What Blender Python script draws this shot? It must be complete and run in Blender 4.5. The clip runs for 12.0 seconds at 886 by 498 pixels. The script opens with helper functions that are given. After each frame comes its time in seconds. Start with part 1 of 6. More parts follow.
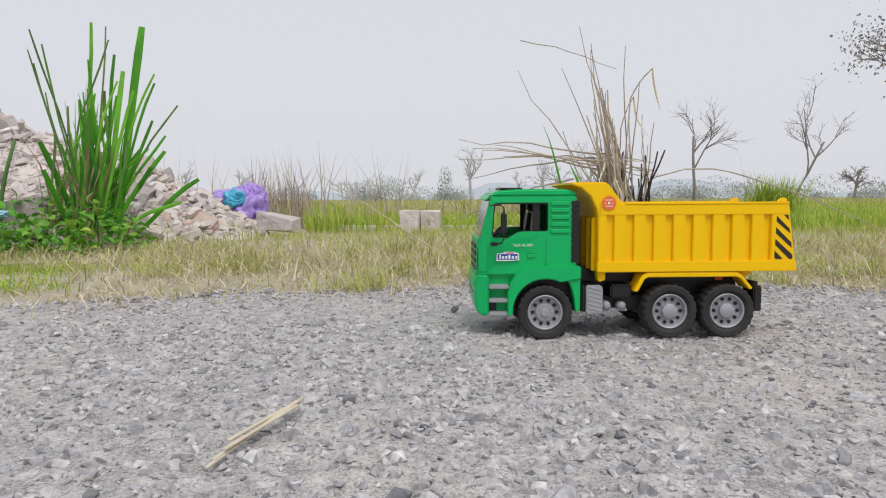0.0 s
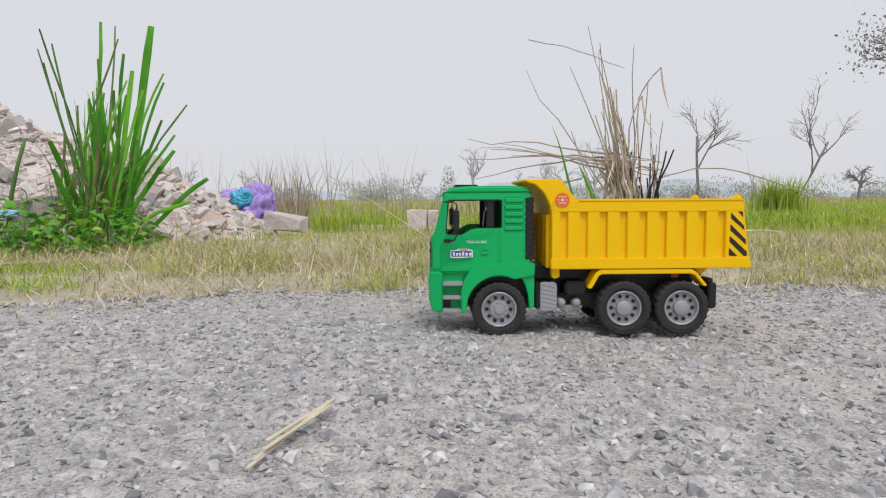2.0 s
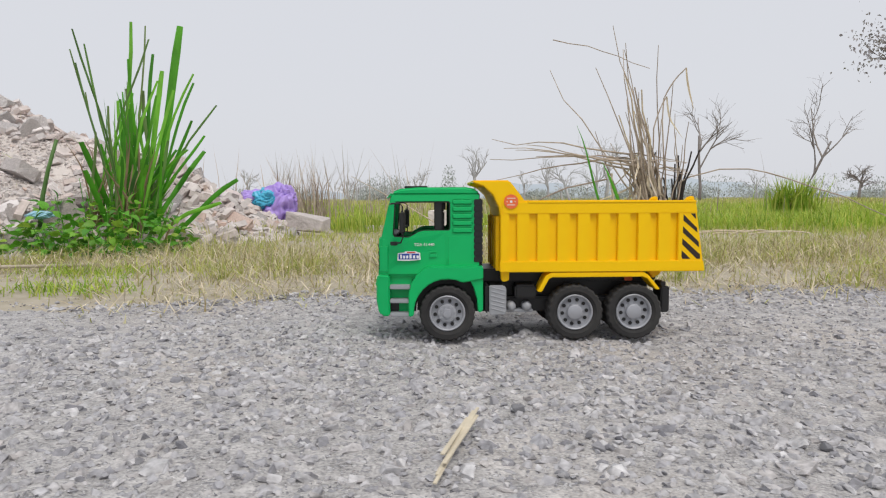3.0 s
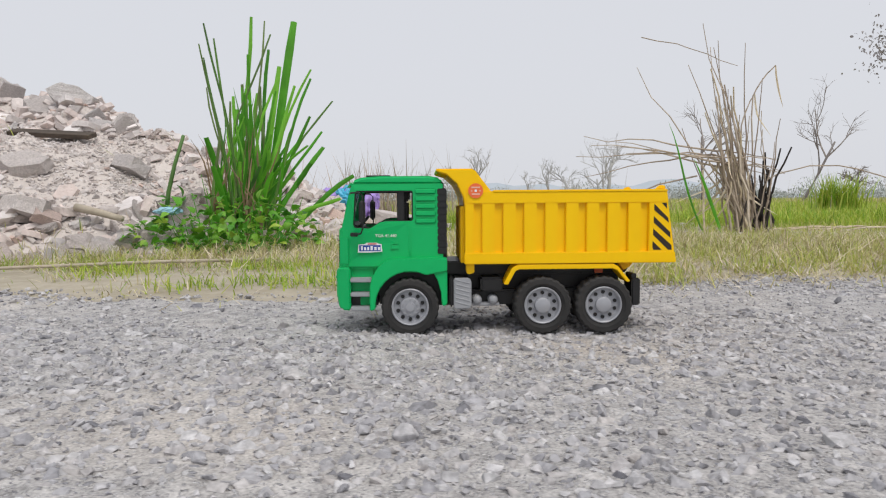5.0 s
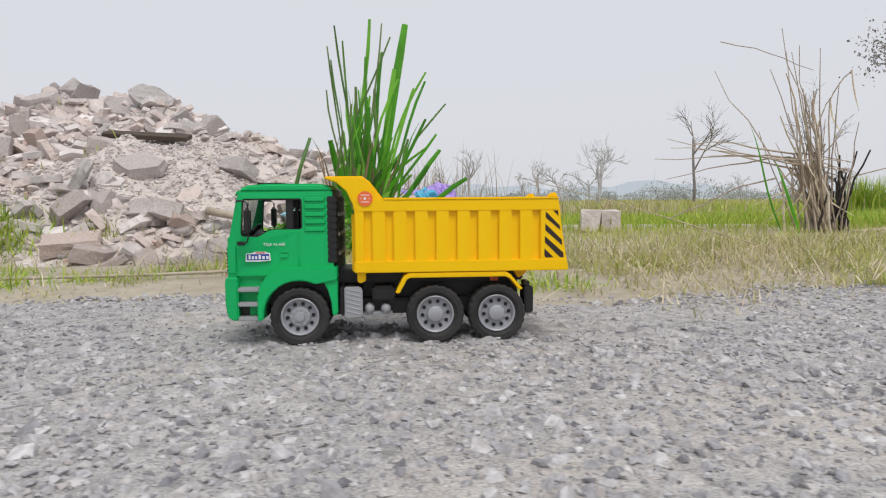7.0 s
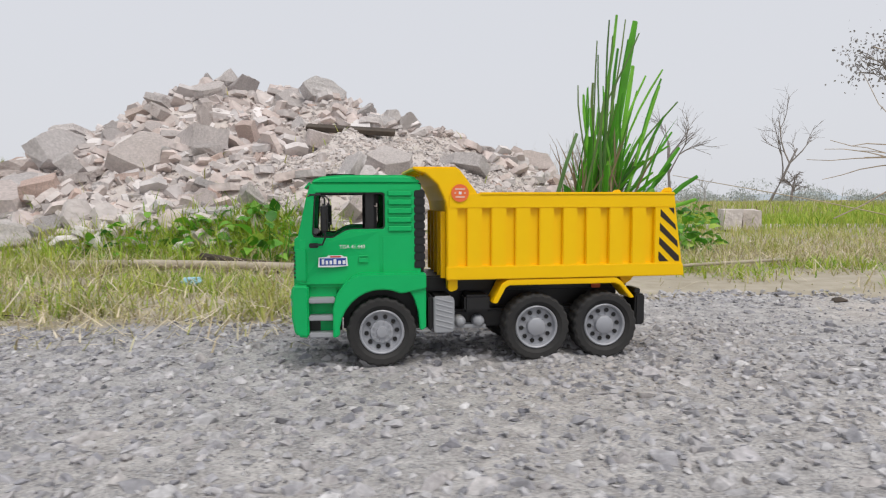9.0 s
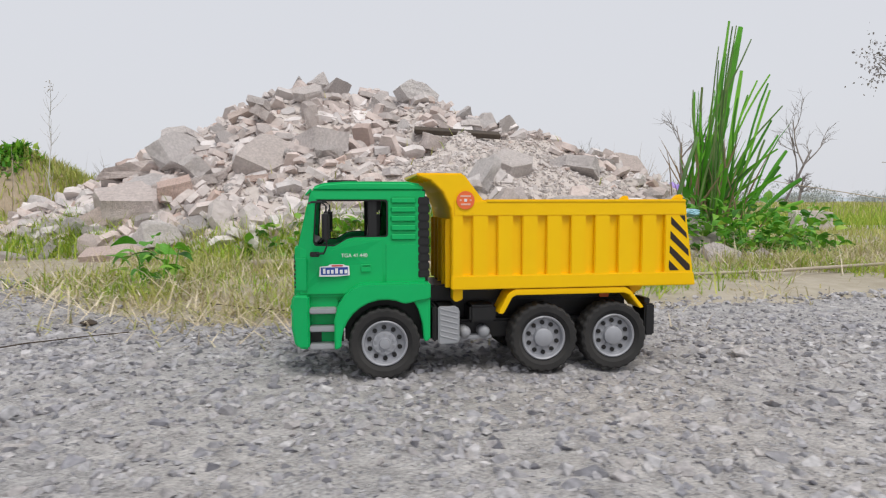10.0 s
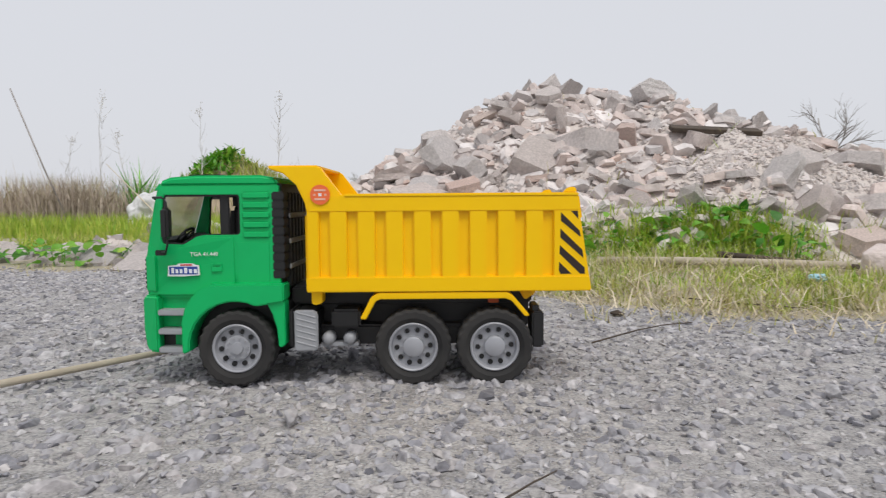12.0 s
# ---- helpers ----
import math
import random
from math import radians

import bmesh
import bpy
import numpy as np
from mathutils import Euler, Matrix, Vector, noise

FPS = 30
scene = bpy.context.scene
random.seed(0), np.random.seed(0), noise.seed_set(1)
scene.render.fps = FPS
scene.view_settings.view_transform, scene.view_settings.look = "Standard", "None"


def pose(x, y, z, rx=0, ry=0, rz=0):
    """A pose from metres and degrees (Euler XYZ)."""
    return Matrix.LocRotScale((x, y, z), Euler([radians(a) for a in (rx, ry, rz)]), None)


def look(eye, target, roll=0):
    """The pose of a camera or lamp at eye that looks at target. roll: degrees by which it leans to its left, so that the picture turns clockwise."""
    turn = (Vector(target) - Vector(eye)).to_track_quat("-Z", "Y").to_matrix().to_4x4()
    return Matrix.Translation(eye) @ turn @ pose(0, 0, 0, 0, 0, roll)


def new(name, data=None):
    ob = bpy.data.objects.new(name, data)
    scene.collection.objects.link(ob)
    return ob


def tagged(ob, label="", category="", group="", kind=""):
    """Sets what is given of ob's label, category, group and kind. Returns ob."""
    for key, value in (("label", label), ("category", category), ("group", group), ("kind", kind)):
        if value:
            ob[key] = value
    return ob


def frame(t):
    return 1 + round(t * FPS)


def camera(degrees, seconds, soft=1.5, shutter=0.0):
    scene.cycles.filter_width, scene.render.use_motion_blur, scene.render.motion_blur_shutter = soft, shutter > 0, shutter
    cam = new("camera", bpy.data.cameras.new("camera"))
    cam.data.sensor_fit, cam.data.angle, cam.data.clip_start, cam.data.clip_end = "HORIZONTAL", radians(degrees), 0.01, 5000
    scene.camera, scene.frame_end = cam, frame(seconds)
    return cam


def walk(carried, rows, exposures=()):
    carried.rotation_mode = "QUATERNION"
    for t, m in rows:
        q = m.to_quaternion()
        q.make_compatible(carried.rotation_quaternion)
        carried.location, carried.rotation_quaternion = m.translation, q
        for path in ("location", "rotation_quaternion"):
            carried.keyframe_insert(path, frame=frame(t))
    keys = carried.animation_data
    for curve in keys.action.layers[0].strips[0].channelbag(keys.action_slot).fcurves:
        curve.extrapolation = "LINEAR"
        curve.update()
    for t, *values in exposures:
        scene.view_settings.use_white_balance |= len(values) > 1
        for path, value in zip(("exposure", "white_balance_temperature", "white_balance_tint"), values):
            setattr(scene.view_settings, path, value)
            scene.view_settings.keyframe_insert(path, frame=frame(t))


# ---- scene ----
cam = camera(69.2, 12.0, soft=1.15, shutter=0.16)
PATH = [
    (0, (0.107, 0.118, 0.221), (-0.011, 2.109, 0.065), -0.3),
    (0.5, (0.106, 0.118, 0.221), (-0.013, 2.108, 0.065), -0.3),
    (1, (0.104, 0.119, 0.22), (-0.018, 2.109, 0.064), -0.3),
    (1.5, (0.099, 0.121, 0.221), (-0.025, 2.111, 0.064), -0.3),
    (2, (0.074, 0.123, 0.219), (-0.051, 2.113, 0.063), -0.3),
    (2.5, (0.031, 0.127, 0.221), (-0.092, 2.117, 0.065), -0.3),
    (3, (-0.074, 0.126, 0.227), (-0.194, 2.116, 0.069), -0.3),
    (3.2, (-0.119, 0.117, 0.23), (-0.239, 2.107, 0.072), -0.3),
    (4.8, (-0.589, 0.099, 0.206), (-0.685, 2.091, 0.055), -0.5),
    (5, (-0.65, 0.096, 0.206), (-0.738, 2.088, 0.052), -0.4),
    (5.5, (-0.797, 0.088, 0.205), (-0.865, 2.081, 0.052), -0.4),
    (6, (-0.923, 0.075, 0.212), (-0.977, 2.069, 0.059), -0.4),
    (6.5, (-1.064, 0.067, 0.216), (-1.105, 2.061, 0.061), -0.3),
    (6.7, (-1.13, 0.066, 0.216), (-1.167, 2.06, 0.064), -0.4),
    (8.3, (-2.103, 0.128, 0.219), (-2.005, 2.12, 0.07), -0.1),
    (8.5, (-2.256, 0.137, 0.217), (-2.14, 2.128, 0.067), -0.1),
    (9, (-2.532, 0.149, 0.208), (-2.398, 2.139, 0.059), -0.2),
    (9.5, (-2.781, 0.128, 0.214), (-2.645, 2.118, 0.065), -0.2),
    (10, (-3.043, 0.119, 0.213), (-2.909, 2.109, 0.066), -0.1),
    (10.5, (-3.287, 0.109, 0.211), (-3.158, 2.1, 0.064), -0.2),
    (11, (-3.531, 0.096, 0.218), (-3.404, 2.086, 0.069), -0.2),
    (11.5, (-3.716, 0.061, 0.225), (-3.64, 2.054, 0.076), -0.3),
    (12, (-3.793, 0.044, 0.215), (-3.97, 2.03, 0.068), -0.4),
]
walk(cam, [(t, look(eye, target, roll)) for t, eye, target, roll in PATH])


# ---- world, sun ----
world = bpy.data.worlds.new("overcast_sky")
scene.world = world
world.use_nodes = True
wn, wl = world.node_tree.nodes, world.node_tree.links
sky = wn.new("ShaderNodeTexSky")
sky.sky_type = "NISHITA"
sky.sun_disc = False
sky.sun_elevation, sky.sun_rotation = radians(61), radians(155)
sky.dust_density = 6.0
sky_gain = wn.new("ShaderNodeVectorMath")
sky_gain.operation = "SCALE"
sky_gain.inputs[3].default_value = 0.10
cloud = wn.new("ShaderNodeMixRGB")
cloud.inputs[0].default_value = 0.90
cloud.inputs[2].default_value = (0.755, 0.768, 0.815, 1)
wl.new(sky.outputs[0], sky_gain.inputs[0])
wl.new(sky_gain.outputs[0], cloud.inputs[1])
wl.new(cloud.outputs[0], wn["Background"].inputs[0])
wn["Background"].inputs[1].default_value = 1.0

sun = new("sun", bpy.data.lights.new("sun", "SUN"))
sun.data.energy, sun.data.angle, sun.data.color = 1.7, radians(25), (1.0, 0.96, 0.9)
sun.matrix_world = look((0.6, -1.25, 2.5), (0, 0, 0))


# ---- materials ----
def material(name, color, rough=0.6, metal=0.0, dark=None, scale=30.0, amount=0.5, bump=0.0, bump_scale=200.0,
             coords="Object", spread=0.0, detail=6.0, spec=0.5, trans=0.0):
    """A surface whose colour wanders between two tones, with fine relief; spread lets loose pieces differ."""
    mat = bpy.data.materials.new(name)
    mat.use_nodes = True
    n, l = mat.node_tree.nodes, mat.node_tree.links
    b = n["Principled BSDF"]
    b.inputs["Roughness"].default_value, b.inputs["Metallic"].default_value = rough, metal
    b.inputs["Specular IOR Level"].default_value = spec
    b.inputs["Transmission Weight"].default_value = trans
    tex = n.new("ShaderNodeTexCoord")
    noise_a = n.new("ShaderNodeTexNoise")
    noise_a.inputs["Scale"].default_value, noise_a.inputs["Detail"].default_value = scale, detail
    l.new(tex.outputs[coords], noise_a.inputs["Vector"])
    noise_b = n.new("ShaderNodeTexNoise")
    noise_b.inputs["Scale"].default_value, noise_b.inputs["Detail"].default_value = scale * 0.13, 3.0
    l.new(tex.outputs[coords], noise_b.inputs["Vector"])
    both = n.new("ShaderNodeMath")
    both.operation = "MULTIPLY_ADD"
    both.inputs[1].default_value, both.inputs[2].default_value = 0.5, 0.0
    add = n.new("ShaderNodeMath")
    add.operation = "ADD"
    l.new(noise_a.outputs["Fac"], add.inputs[0])
    l.new(noise_b.outputs["Fac"], add.inputs[1])
    l.new(add.outputs[0], both.inputs[0])
    ramp = n.new("ShaderNodeValToRGB")
    ramp.color_ramp.elements[0].position, ramp.color_ramp.elements[1].position = 0.5 - amount * 0.4, 0.5 + amount * 0.4
    dark = dark or tuple(c * 0.7 for c in color)
    ramp.color_ramp.elements[0].color, ramp.color_ramp.elements[1].color = (*dark, 1), (*color, 1)
    l.new(both.outputs[0], ramp.inputs[0])
    out = ramp.outputs[0]
    if spread:
        geo, info = n.new("ShaderNodeNewGeometry"), n.new("ShaderNodeObjectInfo")
        s = n.new("ShaderNodeMath")
        s.operation = "ADD"
        l.new(geo.outputs["Random Per Island"], s.inputs[0])
        l.new(info.outputs["Random"], s.inputs[1])
        fr = n.new("ShaderNodeMath")
        fr.operation = "FRACT"
        l.new(s.outputs[0], fr.inputs[0])
        rng = n.new("ShaderNodeMapRange")
        rng.inputs[3].default_value, rng.inputs[4].default_value = 1 - spread, 1 + spread
        l.new(fr.outputs[0], rng.inputs[0])
        hsv = n.new("ShaderNodeHueSaturation")
        l.new(out, hsv.inputs["Color"])
        l.new(rng.outputs[0], hsv.inputs["Value"])
        out = hsv.outputs[0]
    l.new(out, b.inputs["Base Color"])
    if bump:
        nb = n.new("ShaderNodeTexNoise")
        nb.inputs["Scale"].default_value, nb.inputs["Detail"].default_value = bump_scale, 5.0
        l.new(tex.outputs[coords], nb.inputs["Vector"])
        bp = n.new("ShaderNodeBump")
        bp.inputs["Strength"].default_value, bp.inputs["Distance"].default_value = bump, 0.4 / bump_scale
        l.new(nb.outputs["Fac"], bp.inputs["Height"])
        l.new(bp.outputs[0], b.inputs["Normal"])
    return mat


def tones(name, colors, rough=0.7, scale=20.0, bump=0.2, bump_scale=120.0, leaf=0.0, grain=0.26):
    """A material for many loose pieces: each piece takes one of the tones, with grain on it."""
    mat = bpy.data.materials.new(name)
    mat.use_nodes = True
    n, l = mat.node_tree.nodes, mat.node_tree.links
    b = n["Principled BSDF"]
    b.inputs["Roughness"].default_value = rough
    b.inputs["Subsurface Weight"].default_value = 0.0
    geo, info = n.new("ShaderNodeNewGeometry"), n.new("ShaderNodeObjectInfo")
    s = n.new("ShaderNodeMath")
    s.operation = "ADD"
    l.new(geo.outputs["Random Per Island"], s.inputs[0])
    l.new(info.outputs["Random"], s.inputs[1])
    fr = n.new("ShaderNodeMath")
    fr.operation = "FRACT"
    l.new(s.outputs[0], fr.inputs[0])
    ramp = n.new("ShaderNodeValToRGB")
    ramp.color_ramp.interpolation = "LINEAR"
    els = ramp.color_ramp.elements
    while len(els) < len(colors):
        els.new(0.5)
    for i, c in enumerate(colors):
        els[i].position = i / (len(colors) - 1)
        els[i].color = (*c, 1)
    l.new(fr.outputs[0], ramp.inputs[0])
    tex = n.new("ShaderNodeTexCoord")
    no = n.new("ShaderNodeTexNoise")
    no.inputs["Scale"].default_value, no.inputs["Detail"].default_value = scale, 6.0
    l.new(tex.outputs["Object"], no.inputs["Vector"])
    rng = n.new("ShaderNodeMapRange")
    rng.inputs[1].default_value, rng.inputs[2].default_value = 0.3, 0.7
    rng.inputs[3].default_value, rng.inputs[4].default_value = 1 - grain, 1 + grain * 0.75
    l.new(no.outputs["Fac"], rng.inputs[0])
    hsv = n.new("ShaderNodeHueSaturation")
    l.new(ramp.outputs[0], hsv.inputs["Color"])
    l.new(rng.outputs[0], hsv.inputs["Value"])
    l.new(hsv.outputs[0], b.inputs["Base Color"])
    if leaf:
        thin, mix = n.new("ShaderNodeBsdfTranslucent"), n.new("ShaderNodeMixShader")
        mix.inputs[0].default_value = leaf
        l.new(hsv.outputs[0], thin.inputs["Color"])
        l.new(b.outputs[0], mix.inputs[1])
        l.new(thin.outputs[0], mix.inputs[2])
        l.new(mix.outputs[0], n["Material Output"].inputs["Surface"])
    if bump:
        nb = n.new("ShaderNodeTexNoise")
        nb.inputs["Scale"].default_value, nb.inputs["Detail"].default_value = bump_scale, 5.0
        l.new(tex.outputs["Object"], nb.inputs["Vector"])
        bp = n.new("ShaderNodeBump")
        bp.inputs["Strength"].default_value, bp.inputs["Distance"].default_value = bump, 0.5 / bump_scale
        l.new(nb.outputs["Fac"], bp.inputs["Height"])
        l.new(bp.outputs[0], b.inputs["Normal"])
    return mat


GREEN = material("green_plastic", (0.004, 0.475, 0.135), 0.34, spec=0.3, dark=(0.003, 0.435, 0.120), scale=60, bump=0.03, bump_scale=500)
YELLOW = material("yellow_plastic", (0.95, 0.59, 0.0), 0.38, spec=0.25, dark=(0.92, 0.55, 0.0), scale=60, bump=0.03, bump_scale=500)
BLACK = material("black_plastic", (0.012, 0.012, 0.013), 0.45, scale=60, bump=0.05, bump_scale=600)
RUBBER = material("dusty_rubber", (0.045, 0.043, 0.041), 0.85, dark=(0.014, 0.014, 0.015), scale=45, amount=0.6, bump=0.15, bump_scale=500)
SILVER = material("silver_plastic", (0.40, 0.41, 0.44), 0.42, metal=0.15, dark=(0.32, 0.33, 0.36), scale=60)
GREYP = material("grey_plastic", (0.36, 0.37, 0.39), 0.46, dark=(0.29, 0.30, 0.32), scale=60)
WHITE = material("white_sticker", (0.82, 0.82, 0.84), 0.35, dark=(0.78, 0.78, 0.80))
BLUE = material("blue_sticker", (0.02, 0.07, 0.36), 0.35)
RED = material("red_sticker", (0.65, 0.04, 0.03), 0.35)
ORANGE = material("orange_sticker", (0.88, 0.17, 0.045), 0.4, dark=(0.80, 0.15, 0.04))
STRIPE = material("dark_stripe_sticker", (0.030, 0.016, 0.010), 0.45)
GLASS = material("windscreen_plastic", (0.75, 0.77, 0.78), 0.06, trans=0.92, dark=(0.7, 0.72, 0.73))


# ---- mesh helpers ----
def part(name, bm, mat, parent=None, label="", smooth=False):
    """Links a bmesh as one mesh object, under a thing or a part where one is given."""
    me = bpy.data.meshes.new(name)
    bm.normal_update()
    bm.to_mesh(me)
    bm.free()
    me.materials.append(mat)
    if smooth:
        me.polygons.foreach_set("use_smooth", [True] * len(me.polygons))
    ob = new(name, me)
    if parent is not None:
        ob.parent = parent
    if label:
        ob["label"] = label
    return ob


def arrays(name, verts, faces, mat, parent=None, smooth=False):
    """Links one mesh from arrays of corners and faces."""
    me = bpy.data.meshes.new(name)
    verts, faces = np.asarray(verts, np.float32), np.asarray(faces, np.int32)
    me.vertices.add(len(verts))
    me.vertices.foreach_set("co", verts.ravel())
    k = faces.shape[1]
    me.loops.add(faces.size)
    me.loops.foreach_set("vertex_index", faces.ravel())
    me.polygons.add(len(faces))
    me.polygons.foreach_set("loop_start", np.arange(0, faces.size, k, dtype=np.int32))
    me.update(calc_edges=True)
    me.materials.append(mat)
    me.polygons.foreach_set("use_smooth", [smooth] * len(me.polygons))
    ob = new(name, me)
    if parent is not None:
        ob.parent = parent
    return ob


def bevel(bm, width, segments=2, angle=0.5):
    edges = [e for e in bm.edges if len(e.link_faces) == 2 and e.calc_face_angle(0) > angle]
    if edges and width:
        bmesh.ops.bevel(bm, geom=edges, offset=width, segments=segments, affect="EDGES", clamp_overlap=True)
    return bm


def add_box(bm, x0, x1, y0, y1, z0, z1):
    c = Matrix.LocRotScale(((x0 + x1) / 2, (y0 + y1) / 2, (z0 + z1) / 2), None, (abs(x1 - x0), abs(y1 - y0), abs(z1 - z0)))
    bmesh.ops.create_cube(bm, size=1, matrix=c)
    return bm


def box(x0, x1, y0, y1, z0, z1, width=0.0015, segments=2):
    return bevel(add_box(bmesh.new(), x0, x1, y0, y1, z0, z1), width, segments)


def add_plate(bm, outer, y0, y1, holes=()):
    """An outline in x and z, with holes, made solid from y0 to y1."""
    edges = []
    for loop in (outer, *holes):
        vs = [bm.verts.new((x, y0, z)) for x, z in loop]
        edges += [bm.edges.new((vs[i], vs[(i + 1) % len(vs)])) for i in range(len(vs))]
    faces = [g for g in bmesh.ops.triangle_fill(bm, use_beauty=True, use_dissolve=True, edges=edges)["geom"] if isinstance(g, bmesh.types.BMFace)]
    made = bmesh.ops.extrude_face_region(bm, geom=faces)["geom"]
    bmesh.ops.translate(bm, verts=[v for v in made if isinstance(v, bmesh.types.BMVert)], vec=(0, y1 - y0, 0))
    bmesh.ops.recalc_face_normals(bm, faces=bm.faces)
    return bm


def plate(outer, y0, y1, holes=(), width=0.001, segments=2):
    return bevel(add_plate(bmesh.new(), outer, y0, y1, holes), width, segments)


def add_lathe(bm, profile, around=48, axis="y", close=False):
    """Turns a profile of (radius, along) round the y axis."""
    rings = []
    for r, a in profile:
        rings.append([bm.verts.new((r * math.cos(2 * math.pi * i / around), a, r * math.sin(2 * math.pi * i / around))) for i in range(around)])
    pairs = list(zip(rings, rings[1:])) + ([(rings[-1], rings[0])] if close else [])
    for p, q in pairs:
        for i in range(around):
            j = (i + 1) % around
            bm.faces.new((p[i], p[j], q[j], q[i]))
    if not close:
        for ring in (rings[0], rings[-1]):
            if (ring[0].co - ring[around // 2].co).length > 1e-5:
                bm.faces.new(ring)
    bmesh.ops.recalc_face_normals(bm, faces=bm.faces)
    return bm


def add_tube(bm, points, radius, sides=6, taper=1.0):
    """A tube along points; its radius shrinks to taper times at the end."""
    points = [Vector(p) for p in points]
    rings = []
    for i, p in enumerate(points):
        d = (points[min(i + 1, len(points) - 1)] - points[max(i - 1, 0)]).normalized()
        a = d.cross(Vector((0.13, 0.31, 0.94)) if abs(d.z) < 0.9 else Vector((1, 0, 0))).normalized()
        b = d.cross(a)
        r = radius * (1 + (taper - 1) * i / max(1, len(points) - 1))
        rings.append([bm.verts.new(p + r * (math.cos(2 * math.pi * k / sides) * a + math.sin(2 * math.pi * k / sides) * b)) for k in range(sides)])
    for p, q in zip(rings, rings[1:]):
        for k in range(sides):
            m = (k + 1) % sides
            bm.faces.new((p[k], p[m], q[m], q[k]))
    bm.faces.new(rings[0][::-1])
    bm.faces.new(rings[-1])
    return bm


# ---- the toy dump truck: x forward from the front axle, y to its left, z up ----
WHEEL_R = 0.0447
TOY_SCALE = 0.985


def tyre_mesh(width):
    """A tyre whose shoulders and tread step in and out as lugs."""
    h, n = width / 2, 96
    prof = [(0.0285, -0.72, 0), (0.0340, -1.0, 0), (0.0402, -1.0, -1), (0.0428, -0.84, -1), (0.0428, -0.10, -1), (0.0428, 0.10, 1), (0.0428, 0.84, 1), (0.0402, 1.0, 1), (0.0340, 1.0, 0), (0.0285, 0.72, 0)]
    bm = bmesh.new()
    rings = []
    for r, a, side in prof:
        ring = []
        for i in range(n):
            lug = 0.0013 if side and ((i + (1 if side > 0 else 0)) // 2) % 2 == 0 else 0.0
            t = 2 * math.pi * i / n
            ring.append(bm.verts.new(((r + lug) * math.cos(t), a * h, (r + lug) * math.sin(t))))
        rings.append(ring)
    for p, q in zip(rings, rings[1:] + rings[:1]):
        for i in range(n):
            j = (i + 1) % n
            bm.faces.new((p[i], p[j], q[j], q[i]))
    bmesh.ops.recalc_face_normals(bm, faces=bm.faces)
    return bm


def rim_mesh(width, boss):
    h = width / 2
    prof = [(0.0285, -h * 0.8), (0.0285, h * 0.80), (0.0272, h * 0.86), (0.0255, h * 0.80), (0.0240, h * 0.42), (0.0150, h * 0.34 if not boss else h * 0.40)]
    prof += [(0.0125, h * 0.42), (0.0118, h * 0.78), (0.0095, h * 0.86), (0.0, h * 0.86)] if boss else [(0.0145, h * 0.62), (0.0070, h * 0.66), (0.0065, h * 0.86), (0.0, h * 0.88)]
    return add_lathe(bmesh.new(), prof, 48)


def studs(name, wheel, mat, y, r, count, size):
    """A ring of small round pieces on a rim, each a part."""
    bm = bmesh.new()
    bmesh.ops.create_cone(bm, cap_ends=True, segments=10, radius1=size, radius2=size, depth=0.004, matrix=Matrix.Rotation(math.pi / 2, 4, "X"))
    first = part(name, bm, mat, wheel)
    for i in range(count):
        a = 2 * math.pi * i / count
        ob = first if i == 0 else new(name, first.data)
        ob.parent = wheel
        ob.matrix_basis = Matrix.Translation((r * math.cos(a), y, r * math.sin(a)))


def make_wheel(truck, x, side, width, boss, mesh_from=None):
    """A wheel with tyre and rim; side is 1 on the truck's left."""
    y = side * (0.0885 - width / 2)
    w = new("wheel", bpy.data.meshes.new("wheel"))
    bm = bmesh.new()
    bmesh.ops.create_cone(bm, cap_ends=True, segments=16, radius1=0.006, radius2=0.006, depth=width * 0.4, matrix=Matrix.Rotation(math.pi / 2, 4, "X"))
    bm.to_mesh(w.data)
    bm.free()
    w.data.materials.append(BLACK)
    w.parent = truck
    t = part("tyre", tyre_mesh(width), RUBBER, w, "dusty black rubber tyre with blocky tread")
    r = part("rim", rim_mesh(width, boss), SILVER, w, "silver plastic rim")
    for f in r.data.polygons:
        f.use_smooth = True
    r.data.set_sharp_from_angle(angle=0.7)
    h = width / 2
    # black discs stand in for the shade inside the rim's holes
    studs("vent_hole", w, BLACK, h * 0.39, 0.0194, 10, 0.0030)
    if boss:
        studs("wheel_nut", w, GREYP, h * 0.44, 0.0142, 10, 0.0010)
    else:
        studs("wheel_nut", w, GREYP, h * 0.62, 0.0115, 10, 0.0013)
    spin = Matrix.Rotation(0 if side > 0 else math.pi, 4, "Z")
    w.matrix_basis = Matrix.Translation((x, y, WHEEL_R)) @ spin
    return w


